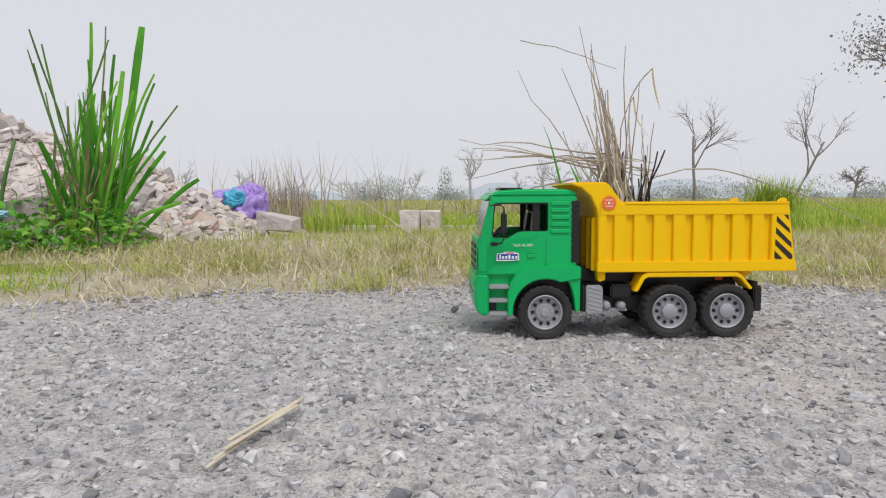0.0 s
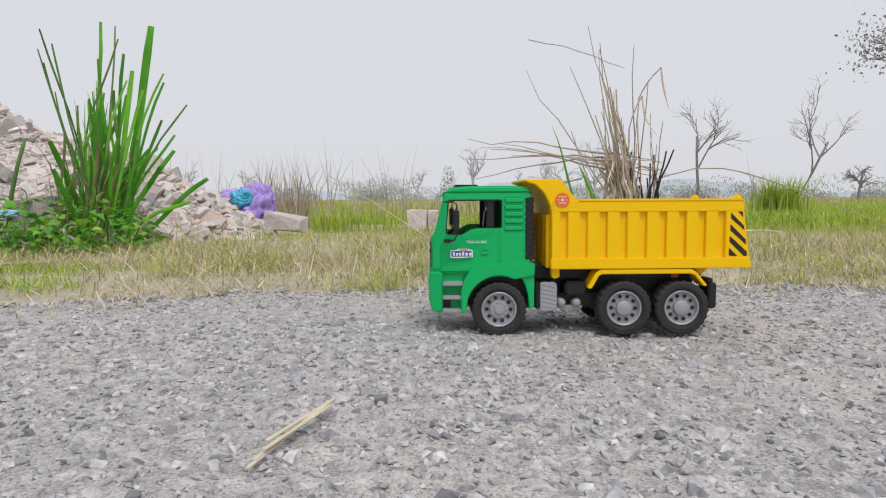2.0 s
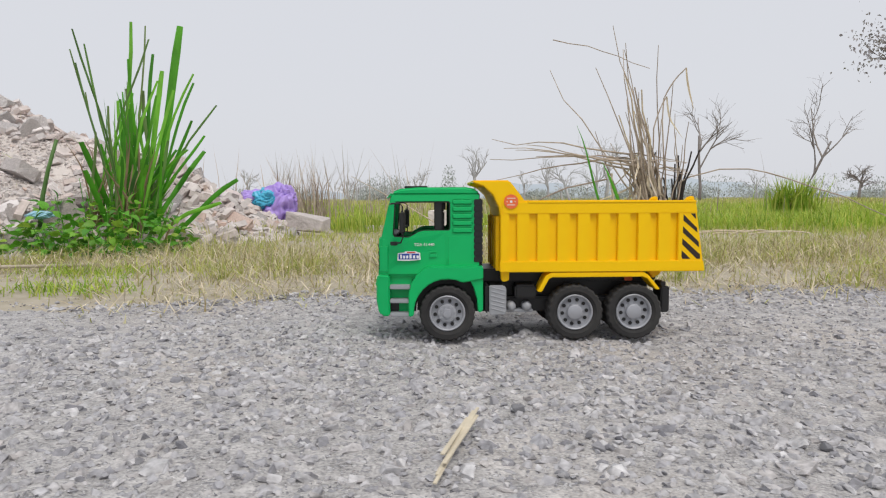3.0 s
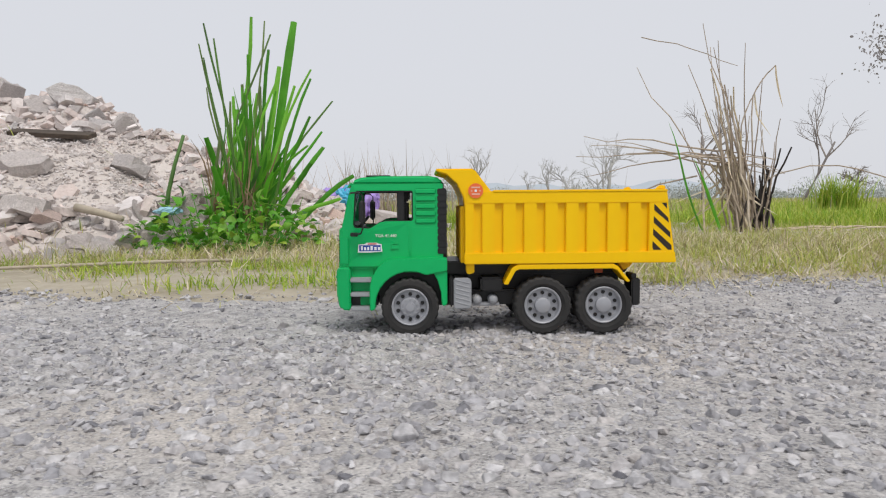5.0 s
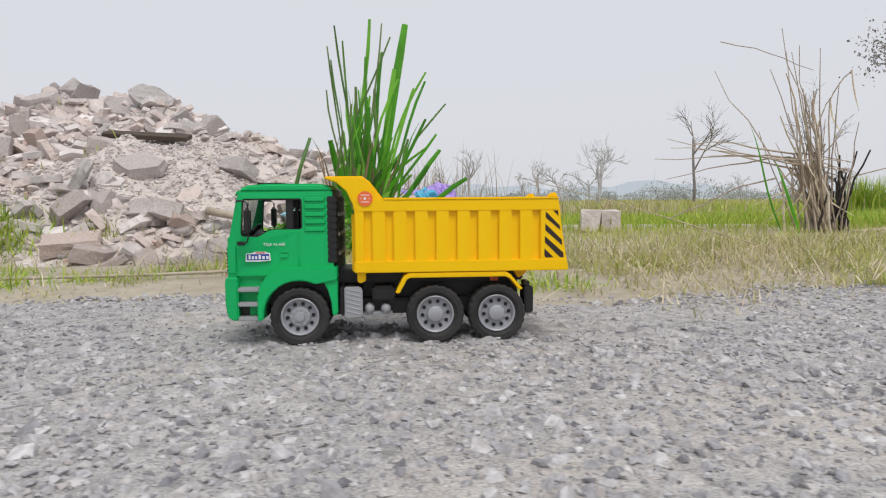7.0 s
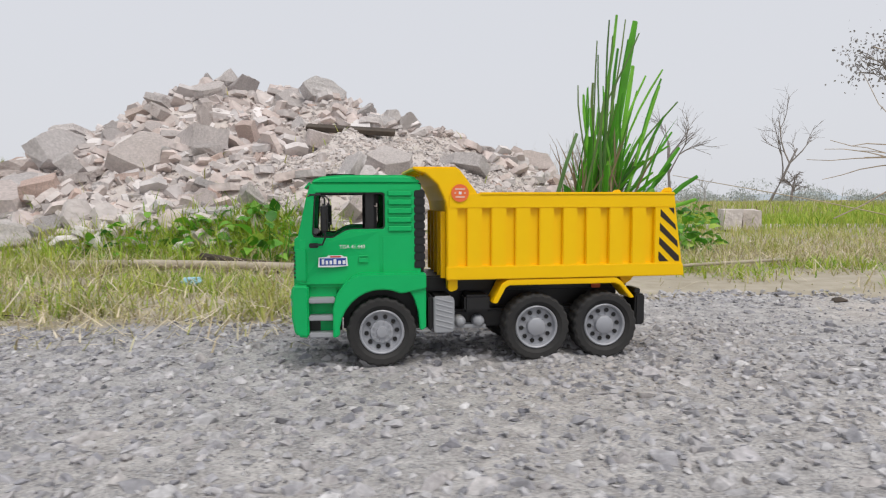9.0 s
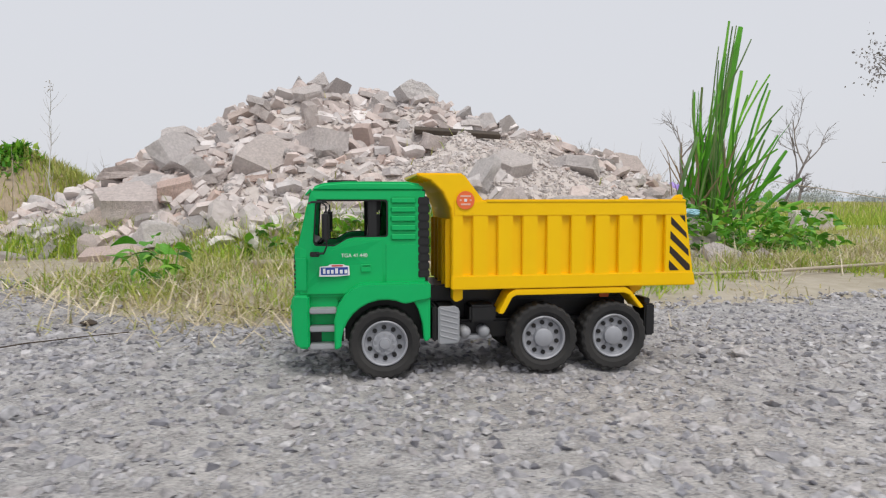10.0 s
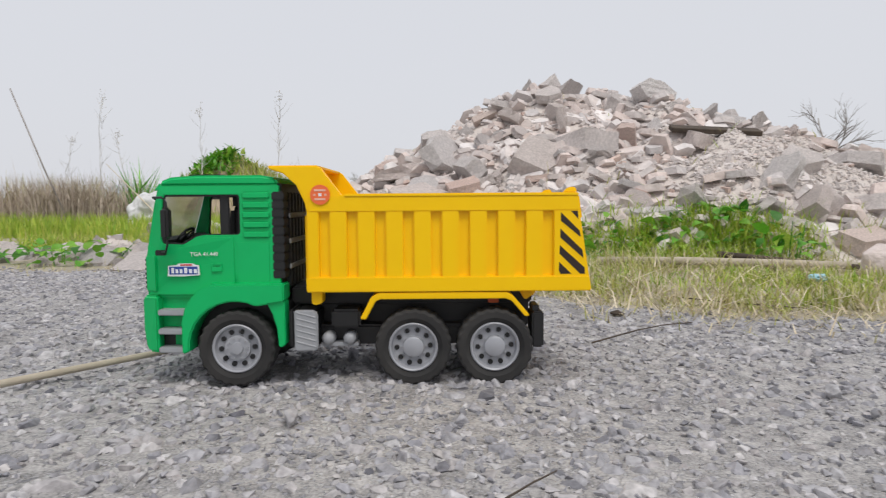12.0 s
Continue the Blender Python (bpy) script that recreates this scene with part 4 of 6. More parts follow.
lone_stone("black_pebble", 0.055, 1.356, 0.010, DARKROCK, "small black pebble standing out on the dusty track", 0.8, 0.1)


# ---- rubble heap ----
NODES = [(-3.50, 3.98, 0.80), (-3.62, 3.92, 0.78), (-3.22, 3.98, 0.76), (-2.95, 3.82, 0.72), (-2.66, 3.55, 0.57), (-2.32, 3.55, 0.48), (-1.95, 3.62, 0.37),
         (-1.58, 3.95, 0.18), (-4.02, 3.80, 0.46), (-4.20, 3.40, 0.28), (-2.75, 3.05, 0.43), (-2.40, 3.05, 0.33), (-2.05, 2.95, 0.19), (-3.46, 3.20, 0.42), (-3.90, 3.05, 0.20),
         (-3.10, 3.10, 0.40), (-4.75, 3.30, 0.14), (-5.60, 3.60, 0.12), (-4.75, 2.50, 0.07), (-5.40, 2.60, 0.06)]


def heap(x, y):
    """Height of the rubble heap over the ground."""
    x, y = np.asarray(x, float), np.asarray(y, float)
    h = np.stack([z + (0.095 if z > 0.3 else 0.03) - 0.60 * np.hypot((x - a) * 0.95, (y - b)) for a, b, z in NODES])
    top = np.max(h, 0)
    soft = np.log(np.sum(np.exp((h - top) / 0.035), 0)) * 0.035 + top
    n = 0.020 * np.sin(9 * x + 3 * y) * np.sin(8 * y - 2 * x) + 0.014 * np.sin(21 * x - 6 * y) * np.sin(19 * y + 4) + 0.008 * np.sin(43 * x) * np.sin(39 * y + 9 * x)
    return soft - 0.004 + n * np.clip(soft * 6, 0, 1)


def sandiness(x, y):
    """Where the slope is bare sand with few pieces on it."""
    a = np.exp(-((x + 2.52) / 0.60) ** 4 - ((y - 2.98) / 0.50) ** 4)
    b = np.exp(-((x + 2.48) / 0.34) ** 4 - ((y - 3.25) / 0.20) ** 4) * 0.95
    c = np.exp(-((x + 3.80) / 0.28) ** 4 - ((y - 3.65) / 0.25) ** 4) * 0.6
    return np.maximum(np.maximum(a, b), c)


pile = tagged(new("rubble_heap"), "heap of broken concrete, bricks and pale sand", "rubble heap")
v, f = grid(np.arange(-6.4, -0.4, 0.04), np.arange(1.9, 5.8, 0.04), lambda X, Y: np.maximum(heap(X, Y), -0.03))
arrays("sand_core", v, f, SAND, pile, smooth=True)["label"] = "pale grey-brown sand and dust slope"

rocks = [hull(rock_points(9, 0.75)) for _ in range(9)]
slabs = [hull(slab_points()) for _ in range(9)]
bits = [hull(brick_points()) for _ in range(6)]


def shared(bm, name, mat):
    bmesh.ops.triangulate(bm, faces=bm.faces)
    bmesh.ops.subdivide_edges(bm, edges=bm.edges, cuts=2, use_grid_fill=True)
    seed = Vector((rng.random() * 50, 0, 0))
    for v in bm.verts:
        v.co += v.co.normalized() * (noise.noise(v.co * 2.3 + seed) * 0.10 + noise.noise(v.co * 6 + seed) * 0.045)
    me = bpy.data.meshes.new(name)
    bm.to_mesh(me)
    me.materials.append(mat)
    return me


rock_me = [shared(b.copy(), "rubble_rock", CONCRETE) for b in rocks]
slab_me = [shared(b.copy(), "rubble_slab", CONCRETE) for b in slabs]
brick_me = [shared(b.copy(), "rubble_brick", BRICK) for b in bits]
small = [corners(b) for b in slabs + [hull(brick_points()) for _ in range(8)] + rocks[:3]]
small_red = [corners(b) for b in bits]


def slope(x, y):
    d = 0.06
    return Vector((-(heap(x + d, y) - heap(x - d, y)) / (2 * d), -(heap(x, y + d) - heap(x, y - d)) / (2 * d), 1)).normalized()


def chunk(me, x, y, size, tall, turn, lean=(0, 0), rise=0.0, z=None):
    n = slope(x, y)
    m = Vector((0, 0, 1)).rotation_difference(n.lerp(Vector((0, 0, 1)), 0.4)).to_matrix().to_4x4()
    ob = new(me.name.split(".")[0], me)
    ob.parent = pile
    z = float(heap(x, y)) if z is None else z
    ob.matrix_basis = Matrix.Translation((x, y, max(z, 0) + rise)) @ m @ pose(0, 0, 0, *lean, turn) @ Matrix.Diagonal((size, size, size * tall, 1))
    return ob


# the pieces that stand out
chunk(rock_me[2], -1.86, 2.56, 0.105, 0.9, 20, (0, 8), 0.020)
chunk(rock_me[5], -2.00, 2.52, 0.085, 0.9, 70, (6, 0), 0.020)
chunk(rock_me[7], -1.71, 2.33, 0.075, 0.8, 110, (0, 0), 0.015)
chunk(slab_me[6], -1.88, 2.78, 0.105, 1.1, 15, (74, 8), 0.060)
chunk(slab_me[0], -2.38, 2.52, 0.140, 0.9, 160, (34, 12), 0.040)
chunk(rock_me[8], -2.12, 2.38, 0.060, 0.8, 10, (0, 0), 0.015)
chunk(brick_me[4], -2.27, 2.48, 0.060, 1.0, 40, (20, 30), 0.040)
chunk(rock_me[0], -3.40, 3.90, 0.098, 1.5, 30, (20, 10), 0.030)
chunk(rock_me[1], -3.50, 3.95, 0.110, 0.9, 80, (0, 20), 0.020)
chunk(rock_me[2], -3.60, 3.93, 0.091, 1.0, 150, (10, 0), 0.020)
chunk(slab_me[0], -2.95, 3.75, 0.120, 1.6, 20, (70, 15), 0.030)
chunk(slab_me[1], -3.10, 3.78, 0.159, 1.0, 70, (40, 0), 0.010)
chunk(rock_me[3], -2.63, 3.47, 0.090, 1.2, 10, (10, 30), 0.050)
chunk(rock_me[4], -2.48, 3.48, 0.085, 1.1, 60, (0, 10), 0.020)
chunk(slab_me[2], -2.57, 2.80, 0.120, 0.9, 25, (20, -8), 0.050)
chunk(slab_me[3], -2.24, 3.03, 0.125, 1.0, 150, (30, 5), 0.020)
chunk(slab_me[4], -4.08, 3.22, 0.183, 0.8, 75, (62, 0), 0.060)
chunk(rock_me[5], -4.28, 3.25, 0.183, 0.7, 15, (5, 12), 0.020)
chunk(slab_me[5], -3.92, 3.02, 0.134, 1.1, 110, (55, 20), 0.030)
chunk(slab_me[6], -3.62, 3.02, 0.159, 0.9, 40, (30, 0), 0.030)
chunk(slab_me[7], -3.40, 3.08, 0.159, 1.3, 155, (25, 10), 0.030)
chunk(brick_me[0], -3.20, 3.12, 0.070, 1.3, 80, (10, 70), 0.050)
chunk(brick_me[1], -3.95, 2.80, 0.085, 1.2, 12, (4, 0), 0.045)
chunk(slab_me[8], -4.14, 2.82, 0.183, 1.2, 8, (0, 6), 0.040)
chunk(brick_me[2], -4.05, 2.46, 0.105, 1.0, 12, (0, 4), 0.022)
chunk(rock_me[6], -4.72, 2.10, 0.134, 0.8, 40, (0, 0), 0.030)
chunk(rock_me[7], -4.50, 2.16, 0.116, 0.8, 100, (0, 0), 0.030)
chunk(slab_me[1], -4.92, 2.06, 0.134, 0.8, 20, (6, 0), 0.020)
chunk(rock_me[8], -5.20, 2.20, 0.100, 0.7, 70, (0, 0), 0.020)
chunk(slab_me[3], -5.45, 2.35, 0.130, 0.7, 120, (0, 6), 0.020)

for x0, x1, y0, y1, count in ((-5.7, -4.55, 2.08, 2.60, 46), (-4.5, -3.75, 2.45, 2.95, 26), (-2.6, -1.75, 2.22, 2.60, 30)):
    for i in range(count):
        x, y = rng.uniform(x0, x1), rng.uniform(y0, y1)
        size = 0.030 + 0.075 * rng.random() ** 1.6
        me = slab_me if rng.random() < 0.6 else rock_me
        chunk(me[rng.integers(len(me))], x, y, size, rng.uniform(0.6, 1.1), rng.uniform(0, 360), (rng.normal() * 16, rng.normal() * 16), size * 0.15)
made = 0
while made < 190:
    x, y = rng.uniform(-5.9, -1.0), rng.uniform(2.2, 4.4)
    h = float(heap(x, y))
    if h < 0.01:
        continue
    sandy = float(sandiness(x, y))
    if rng.random() < 0.97 * sandy:
        continue
    size = 0.030 + 0.105 * rng.random() ** 2.0
    kind = rng.random()
    me = brick_me if kind < 0.12 else slab_me if kind < 0.74 else rock_me
    chunk(me[rng.integers(len(me))], x, y, size * (0.8 if kind < 0.12 else 1), rng.uniform(0.5, 1.1), rng.uniform(0, 360), (rng.normal() * 34, rng.normal() * 30), size * 0.2)
    made += 1
x, y = rng.uniform(-6.2, -0.8, 26000), rng.uniform(2.0, 4.6, 26000)
h = heap(x, y)
sandy = sandiness(x, y)
ok = (h > -0.005) & (rng.random(len(x)) > 0.55 * sandy)
x, y, h = x[ok], y[ok], np.maximum(h[ok], 0)
s = (0.004 + 0.034 * rng.random(len(x)) ** 4.5) * (1 - 0.55 * sandy[ok])
rest = scatter("small_rubble", small, np.stack([x, y, h - s * 0.05], -1), s, DUSTY, 0.7, pile)
rest["kind"] = "stuff"
k = rng.random(len(x)) < 0.06
red = scatter("small_brick_rubble", small_red, np.stack([x, y, h + s * 0.3], -1)[k], s[k] * 1.1, BRICK, 0.7, pile)
red["kind"] = "stuff"
x, y = rng.uniform(-3.1, -1.6, 30000), rng.uniform(2.35, 3.65, 30000)
h = heap(x, y)
ok = (h > 0.02) & (rng.random(len(x)) < sandiness(x, y) * (0.25 + 0.75 * lattice(x, y, 0.12, 9)))
x, y, h = x[ok], y[ok], h[ok]
s = 0.003 + 0.014 * rng.random(len(x)) ** 3
grit = scatter("slope_grit", small, np.stack([x, y, h], -1), s, DUSTY, 0.6, pile)
grit["kind"] = "stuff"
x, y = rng.uniform(-5.2, -1.2, 4200), rng.uniform(2.3, 4.4, 4200)
h = heap(x, y)
sandy = sandiness(x, y)
ok = (h > 0.03) & (rng.random(len(x)) > 0.985 * sandy)
x, y, h = x[ok], y[ok], h[ok]
s = 0.022 + 0.058 * rng.random(len(x)) ** 2.2
mid = scatter("broken_slab_rubble", [corners(hull(slab_points() * np.array([1.0, 1.15, 0.8]))) for _ in range(12)], np.stack([x, y, h + s * 0.1], -1), s, CONCRETE, 0.5, pile)
mid["kind"] = "stuff"


# ---- grass ----
def blades(name, x, y, z, length, width, lean, curl, mat, parent=None, heading=None):
    """Many thin bent blades in one mesh: each a tapering strip of three faces."""
    n = len(x)
    a = rng.random(n) * 2 * np.pi if heading is None else heading
    d = np.stack([np.cos(a), np.sin(a), 0 * a], -1)
    side = np.stack([-np.sin(a + rng.normal(size=n) * 0.8), np.cos(a), 0 * a], -1)
    side /= np.linalg.norm(side, axis=1)[:, None]
    base = np.stack([x, y, z], -1)
    up = np.array([0, 0, 1.0])
    t1, t2 = lean, lean + curl
    l1, l2 = length * 0.55, length * 0.45
    mid = base + d * (np.sin(t1) * l1)[:, None] + up * (np.cos(t1) * l1)[:, None]
    tip = mid + d * (np.sin(t2) * l2)[:, None] + up * (np.cos(t2) * l2)[:, None]
    tip[:, 2] = np.maximum(tip[:, 2], z + 0.004)
    w = width[:, None] / 2
    V = np.stack([base - side * w, base + side * w, mid + side * w * 0.8, mid - side * w * 0.8, tip], 1)
    k = np.arange(n)[:, None, None] * 5
    F = (np.array([[0, 1, 2], [0, 2, 3], [3, 2, 4]])[None] + k).reshape(-1, 3)
    return arrays(name, V.reshape(-1, 3), F, mat, parent)


def rise(x, y):
    """The surface on which plants stand: the ground or the foot of the heap."""
    return np.maximum(np.where((x < -0.4) & (x > -6.4), heap(x, y), -0.1), 0.0) + swell(x, y)


def band(n, x0, x1, depth0, depth1, keep=None, power=1.0):
    x = rng.uniform(x0, x1, n)
    y = edge(x) + depth0 + (depth1 - depth0) * rng.random(n) ** power
    ok = rng.random(n) < (np.ones(n) if keep is None else keep(x, y))
    x, y = x[ok], y[ok]
    return x, y, rise(x, y)


def open_ground(x, y):
    """No grass on the gravelly place beside the heap, nor high up on the rubble."""
    h = rise(x, y)
    foot = (x > -2.75) & (x < -1.75) & (y > 2.12 + 0.12 * np.sin(6 * x)) & (y < 3.2)
    dusty = (x > -2.65) & (x < -0.85) & (y < 1.96 + 0.10 * np.sin(5 * x + 1))
    return np.where(h > 0.10, 0.02, 1.0) * np.where(dusty, 0.03 + 0.30 * (lattice(x, y, 0.14, 7) > 0.62), 1.0) * np.where(foot, 0.10, 1.0) * np.where((x < -3.95) & (x > -4.8) & (y < 4.6), 0.14, 1.0) * np.where((x <= -4.8) & (y < 2.75), 0.14, 1.0) * (0.35 + 0.65 * patchy(x, y, 2.6, 1.3))


# short dry tangle along the track
x, y, z = band(150000, -5.6, 3.8, -0.12, 1.6, lambda x, y: open_ground(x, y) * np.clip((y - edge(x) + 0.07) * 6, 0.03, 1))
n = len(x)
tagged(blades("dry_grass", x, y, z, (0.022 + 0.080 * rng.random(n) ** 1.5) * np.clip(0.45 + (y - edge(x)) * 0.9, 0.4, 1.05) * (0.65 + 0.8 * lattice(x, y, 0.16, 5)), 0.0016 + 0.0020 * rng.random(n), rng.uniform(0.2, 1.5, n), rng.uniform(0.1, 1.3, n), DRYGRASS), "short dry yellowish grass tangled along the track", "grass", kind="stuff")
x, y, z = band(2600, -5.6, 5.5, -0.22, 0.10, lambda x, y: open_ground(x, y))
n = len(x)
tagged(blades("sparse_grass", x, y, z, 0.015 + 0.035 * rng.random(n), 0.0018 + 0.0016 * rng.random(n), rng.uniform(0.4, 1.3, n), rng.uniform(0.1, 1.0, n), DRYGRASS), "sparse trodden grass on the dusty edge of the track", "grass", kind="stuff")
# greener tufts in the dry verge
tx = rng.uniform(-4.4, 5.0, 240)
ty = edge(tx) + 0.02 + 1.3 * rng.random(240)
ok = rng.random(240) < open_ground(tx, ty)
tx, ty = tx[ok], ty[ok]
k = rng.integers(0, len(tx), 11000)
x, y = tx[k] + rng.normal(size=11000) * 0.05, ty[k] + rng.normal(size=11000) * 0.035
n = len(x)
tagged(blades("verge_tuft_grass", x, y, rise(x, y), 0.03 + 0.06 * rng.random(n), 0.0022 + 0.002 * rng.random(n), rng.uniform(0.1, 1.0, n), rng.uniform(0.1, 1.1, n), MIDGRASS), "low yellow-green grass tufts in the dry verge", "grass", kind="stuff")
# flattened straw
x, y, z = band(15000, -4.6, 3.8, -0.16, 1.5, lambda x, y: open_ground(x, y))
n = len(x)
tagged(blades("straw_litter", x, y, z + 0.002 + 0.035 * rng.random(n) ** 2, 0.03 + 0.09 * rng.random(n) ** 1.6, 0.0018 + 0.0016 * rng.random(n), rng.uniform(0.8, 1.5, n), rng.uniform(-0.2, 0.7, n), STRAW), "flattened pale straw lying in the grass", "straw", kind="stuff")
# knee-deep verge further in
x, y, z = band(24000, -6.5, 5.0, 1.0, 2.6, lambda x, y: open_ground(x, y))
n = len(x)
tagged(blades("verge_grass", x, y, z, 0.04 + 0.06 * rng.random(n), 0.003 + 0.003 * rng.random(n), rng.uniform(0.05, 1.1, n), rng.uniform(0.1, 1.1, n), MIDGRASS), "yellow-green meadow grass behind the dry verge", "grass", kind="stuff")
# green meadow to the far side
def meadow(n, y0, y1, length, width, mat, name, label, halfwidth):
    y = y0 * (y1 / y0) ** rng.random(n)
    x = rng.uniform(-1, 1, n) * halfwidth * y - 1.5
    ok = (rng.random(n) < 0.3 + 0.7 * patchy(x, y, 1.1, 2.0)) & ~((np.hypot(x + 3.0, (y - 3.9)) < 2.0) & (y < 5.4))
    x, y = x[ok], y[ok]
    k = len(x)
    grow = (y / y0) ** 0.5
    tall = length * (0.45 + 0.75 * rng.random(k)) * (0.6 + 0.7 * patchy(x, y, 0.9, 0.2))
    return tagged(blades(name, x, y, rise(x, y), tall, width * grow * (0.6 + 0.8 * rng.random(k)), rng.uniform(0.0, 0.6, k), rng.uniform(0.0, 0.9, k), mat), label, "grass", kind="stuff")


meadow(120000, 4.25, 16.0, 0.135, 0.006, GREENGRASS, "meadow_grass", "green meadow grass growing across the field", 1.05)
meadow(15000, 5.0, 16.0, 0.15, 0.006, MIDGRASS, "tall_meadow_grass", "tall yellowing grass standing in the field", 1.05)
meadow(60000, 14.0, 110.0, 0.20, 0.022, MIDGRASS, "far_grass", "far yellow-green grass reaching the horizon", 1.3)
# bright green tufts at the foot of the heap
cx = np.array([-3.35, -3.15, -2.98, -3.5, -3.7, -2.9, -4.35, -4.55, -3.05, -3.25, -5.2, -4.28, -5.5, -5.9])
cy = np.array([2.35, 2.42, 2.35, 2.30, 2.38, 2.30, 2.75, 2.85, 2.2, 2.25, 2.8, 2.62, 3.0, 2.9])
k = rng.integers(0, len(cx), 7000)
x, y = cx[k] + rng.normal(size=7000) * 0.11, cy[k] + rng.normal(size=7000) * 0.07
n = len(x)
tagged(blades("green_tuft_grass", x, y, rise(x, y), 0.035 + 0.08 * rng.random(n), 0.003 + 0.003 * rng.random(n), rng.uniform(0.05, 1.0, n), rng.uniform(0.1, 1.0, n), GREENGRASS), "fresh green grass tufts at the foot of the rubble", "grass", kind="stuff")
cx = rng.uniform(-3.9, -0.9, 46)
cy = edge(cx) + rng.uniform(0.12, 0.75, 46)
k = rng.integers(0, len(cx), 5000)
x, y = cx[k] + rng.normal(size=5000) * 0.07, cy[k] + rng.normal(size=5000) * 0.045
n = len(x)
tagged(blades("verge_green_grass", x, y, rise(x, y), 0.02 + 0.045 * rng.random(n), 0.0022 + 0.002 * rng.random(n), rng.uniform(0.1, 1.1, n), rng.uniform(0.1, 1.0, n), GREENGRASS), "low green grass patches between the track and the rubble", "grass", kind="stuff")
# thin dry weeds that stick up behind
x = np.concatenate([rng.uniform(-2.6, -0.5, 150), rng.uniform(-9, 9, 200), rng.uniform(-9.5, -5.6, 160)])
y = np.concatenate([rng.uniform(4.6, 6.5, 150), rng.uniform(6.0, 12, 200), rng.uniform(4.6, 8, 160)])
n = len(x)
tagged(blades("dry_weeds", x, y, 0 * x, 0.25 + 0.5 * rng.random(n) ** 2, 0.004 + 0.004 * rng.random(n), rng.uniform(0, 0.25, n), rng.uniform(0, 0.4, n), REED), "thin dry weed stalks standing over the grass", "weeds", kind="stuff")


# ---- the tall grass clump ----
def strap(mat, parent, base, tip, width, bow=0.12, blunt=True, fold=0.25, crook=1.0):
    """One long leaf: a folded strap that tapers and bows."""
    base, tip = Vector(base), Vector(tip)
    d = tip - base
    side = d.cross(Vector((0.25, -1, 0.1))).normalized()
    out = Vector((d.x, d.y, 0)) * bow
    face = side.cross(d).normalized()
    bm = bmesh.new()
    rows = []
    wave, kink, kink_at = rng.normal() * 0.035 * d.length, Vector((rng.normal(), rng.normal() * 0.6, -abs(rng.normal()) * 0.5)) * 0.10 * d.length * (rng.random() < 0.4), rng.uniform(0.55, 0.9)
    wave, kink = wave * crook, kink * crook
    for i in range(9):
        t = i / 8
        p = base + d * t - out * (4 * t * (1 - t)) * 0.6 + Vector((0, 0, 1)) * 0.10 * d.length * bow * 4 * t * (1 - t)
        p = p + side * wave * math.sin(math.pi * t * 1.5) + kink * max(0.0, t - kink_at) * 2.5
        w = width * (0.55 + 0.9 * t * (1 - 0.55 * t)) * (1 if blunt and t < 0.95 else 0.75 if blunt else max(0.08, 1 - t ** 3))
        rows.append([bm.verts.new(p - side * w / 2), bm.verts.new(p + face * w * fold), bm.verts.new(p + side * w / 2)])
    for a, b in zip(rows, rows[1:]):
        bm.faces.new((a[0], a[1], b[1], b[0]))
        bm.faces.new((a[1], a[2], b[2], b[1]))
    return part("leaf_blade", bm, mat, parent, smooth=True)


OLIVEBLADE = tones("withering_grass_leaf", [(0.11, 0.28, 0.05), (0.18, 0.25, 0.08), (0.08, 0.21, 0.05)], 0.6, 12, 0.1, 120, leaf=0.15)
CLUMP = Vector((-1.66, 2.95, 0))
clump = tagged(new("tall_grass_clump"), "clump of tall cut green strap-leaved grass", "grass clump")
TIPS = [(-0.05, -0.27, 0.97, 0.011), (-0.10, -0.25, 0.84, 0.009), (-0.06, -0.29, 0.90, 0.011), (-0.08, -0.23, 0.79, 0.010), (-0.05, -0.10, 0.93, 0.012), (0.01, -0.05, 1.00, 0.020),
        (0.03, -0.04, 0.84, 0.018), (0.06, -0.02, 0.99, 0.010), (0.165, 0.12, 1.02, 0.046), (0.145, 0.13, 0.94, 0.030), (0.13, 0.02, 0.80, 0.030), (0.13, -0.08, 0.76, 0.014), (0.28, 0.04, 0.74, 0.016),
        (0.31, 0.08, 0.66, 0.012), (0.26, 0.0, 0.58, 0.018), (0.24, 0.03, 0.82, 0.014), (0.22, -0.06, 0.70, 0.018), (0.09, 0.06, 0.88, 0.020), (0.30, 0.02, 0.52, 0.016), (0.33, -0.02, 0.44, 0.026), (0.29, -0.06, 0.38, 0.026), (0.46, 0.05, 0.30, 0.028), (0.40, -0.04, 0.26, 0.024), (-0.10, -0.20, 0.47, 0.032), (-0.05, -0.26, 0.35, 0.030), (0.02, -0.08, 0.62, 0.022)]
for dx, dy, z, w in TIPS:
    r = 0.07
    b = CLUMP + Vector((-0.015 + dx * 0.22 + rng.uniform(-r, r) * 0.6, dy * 0.3 + rng.uniform(-r, r), -0.01))
    strap(LEAFBLADE if w > 0.0125 else OLIVEBLADE, clump, b, CLUMP + Vector((dx * 1.05 + 0.03 * z, dy, z)), w * 0.84, 0.05 + 0.16 * abs(dx), crook=0.0 if w > 0.028 else 0.7)
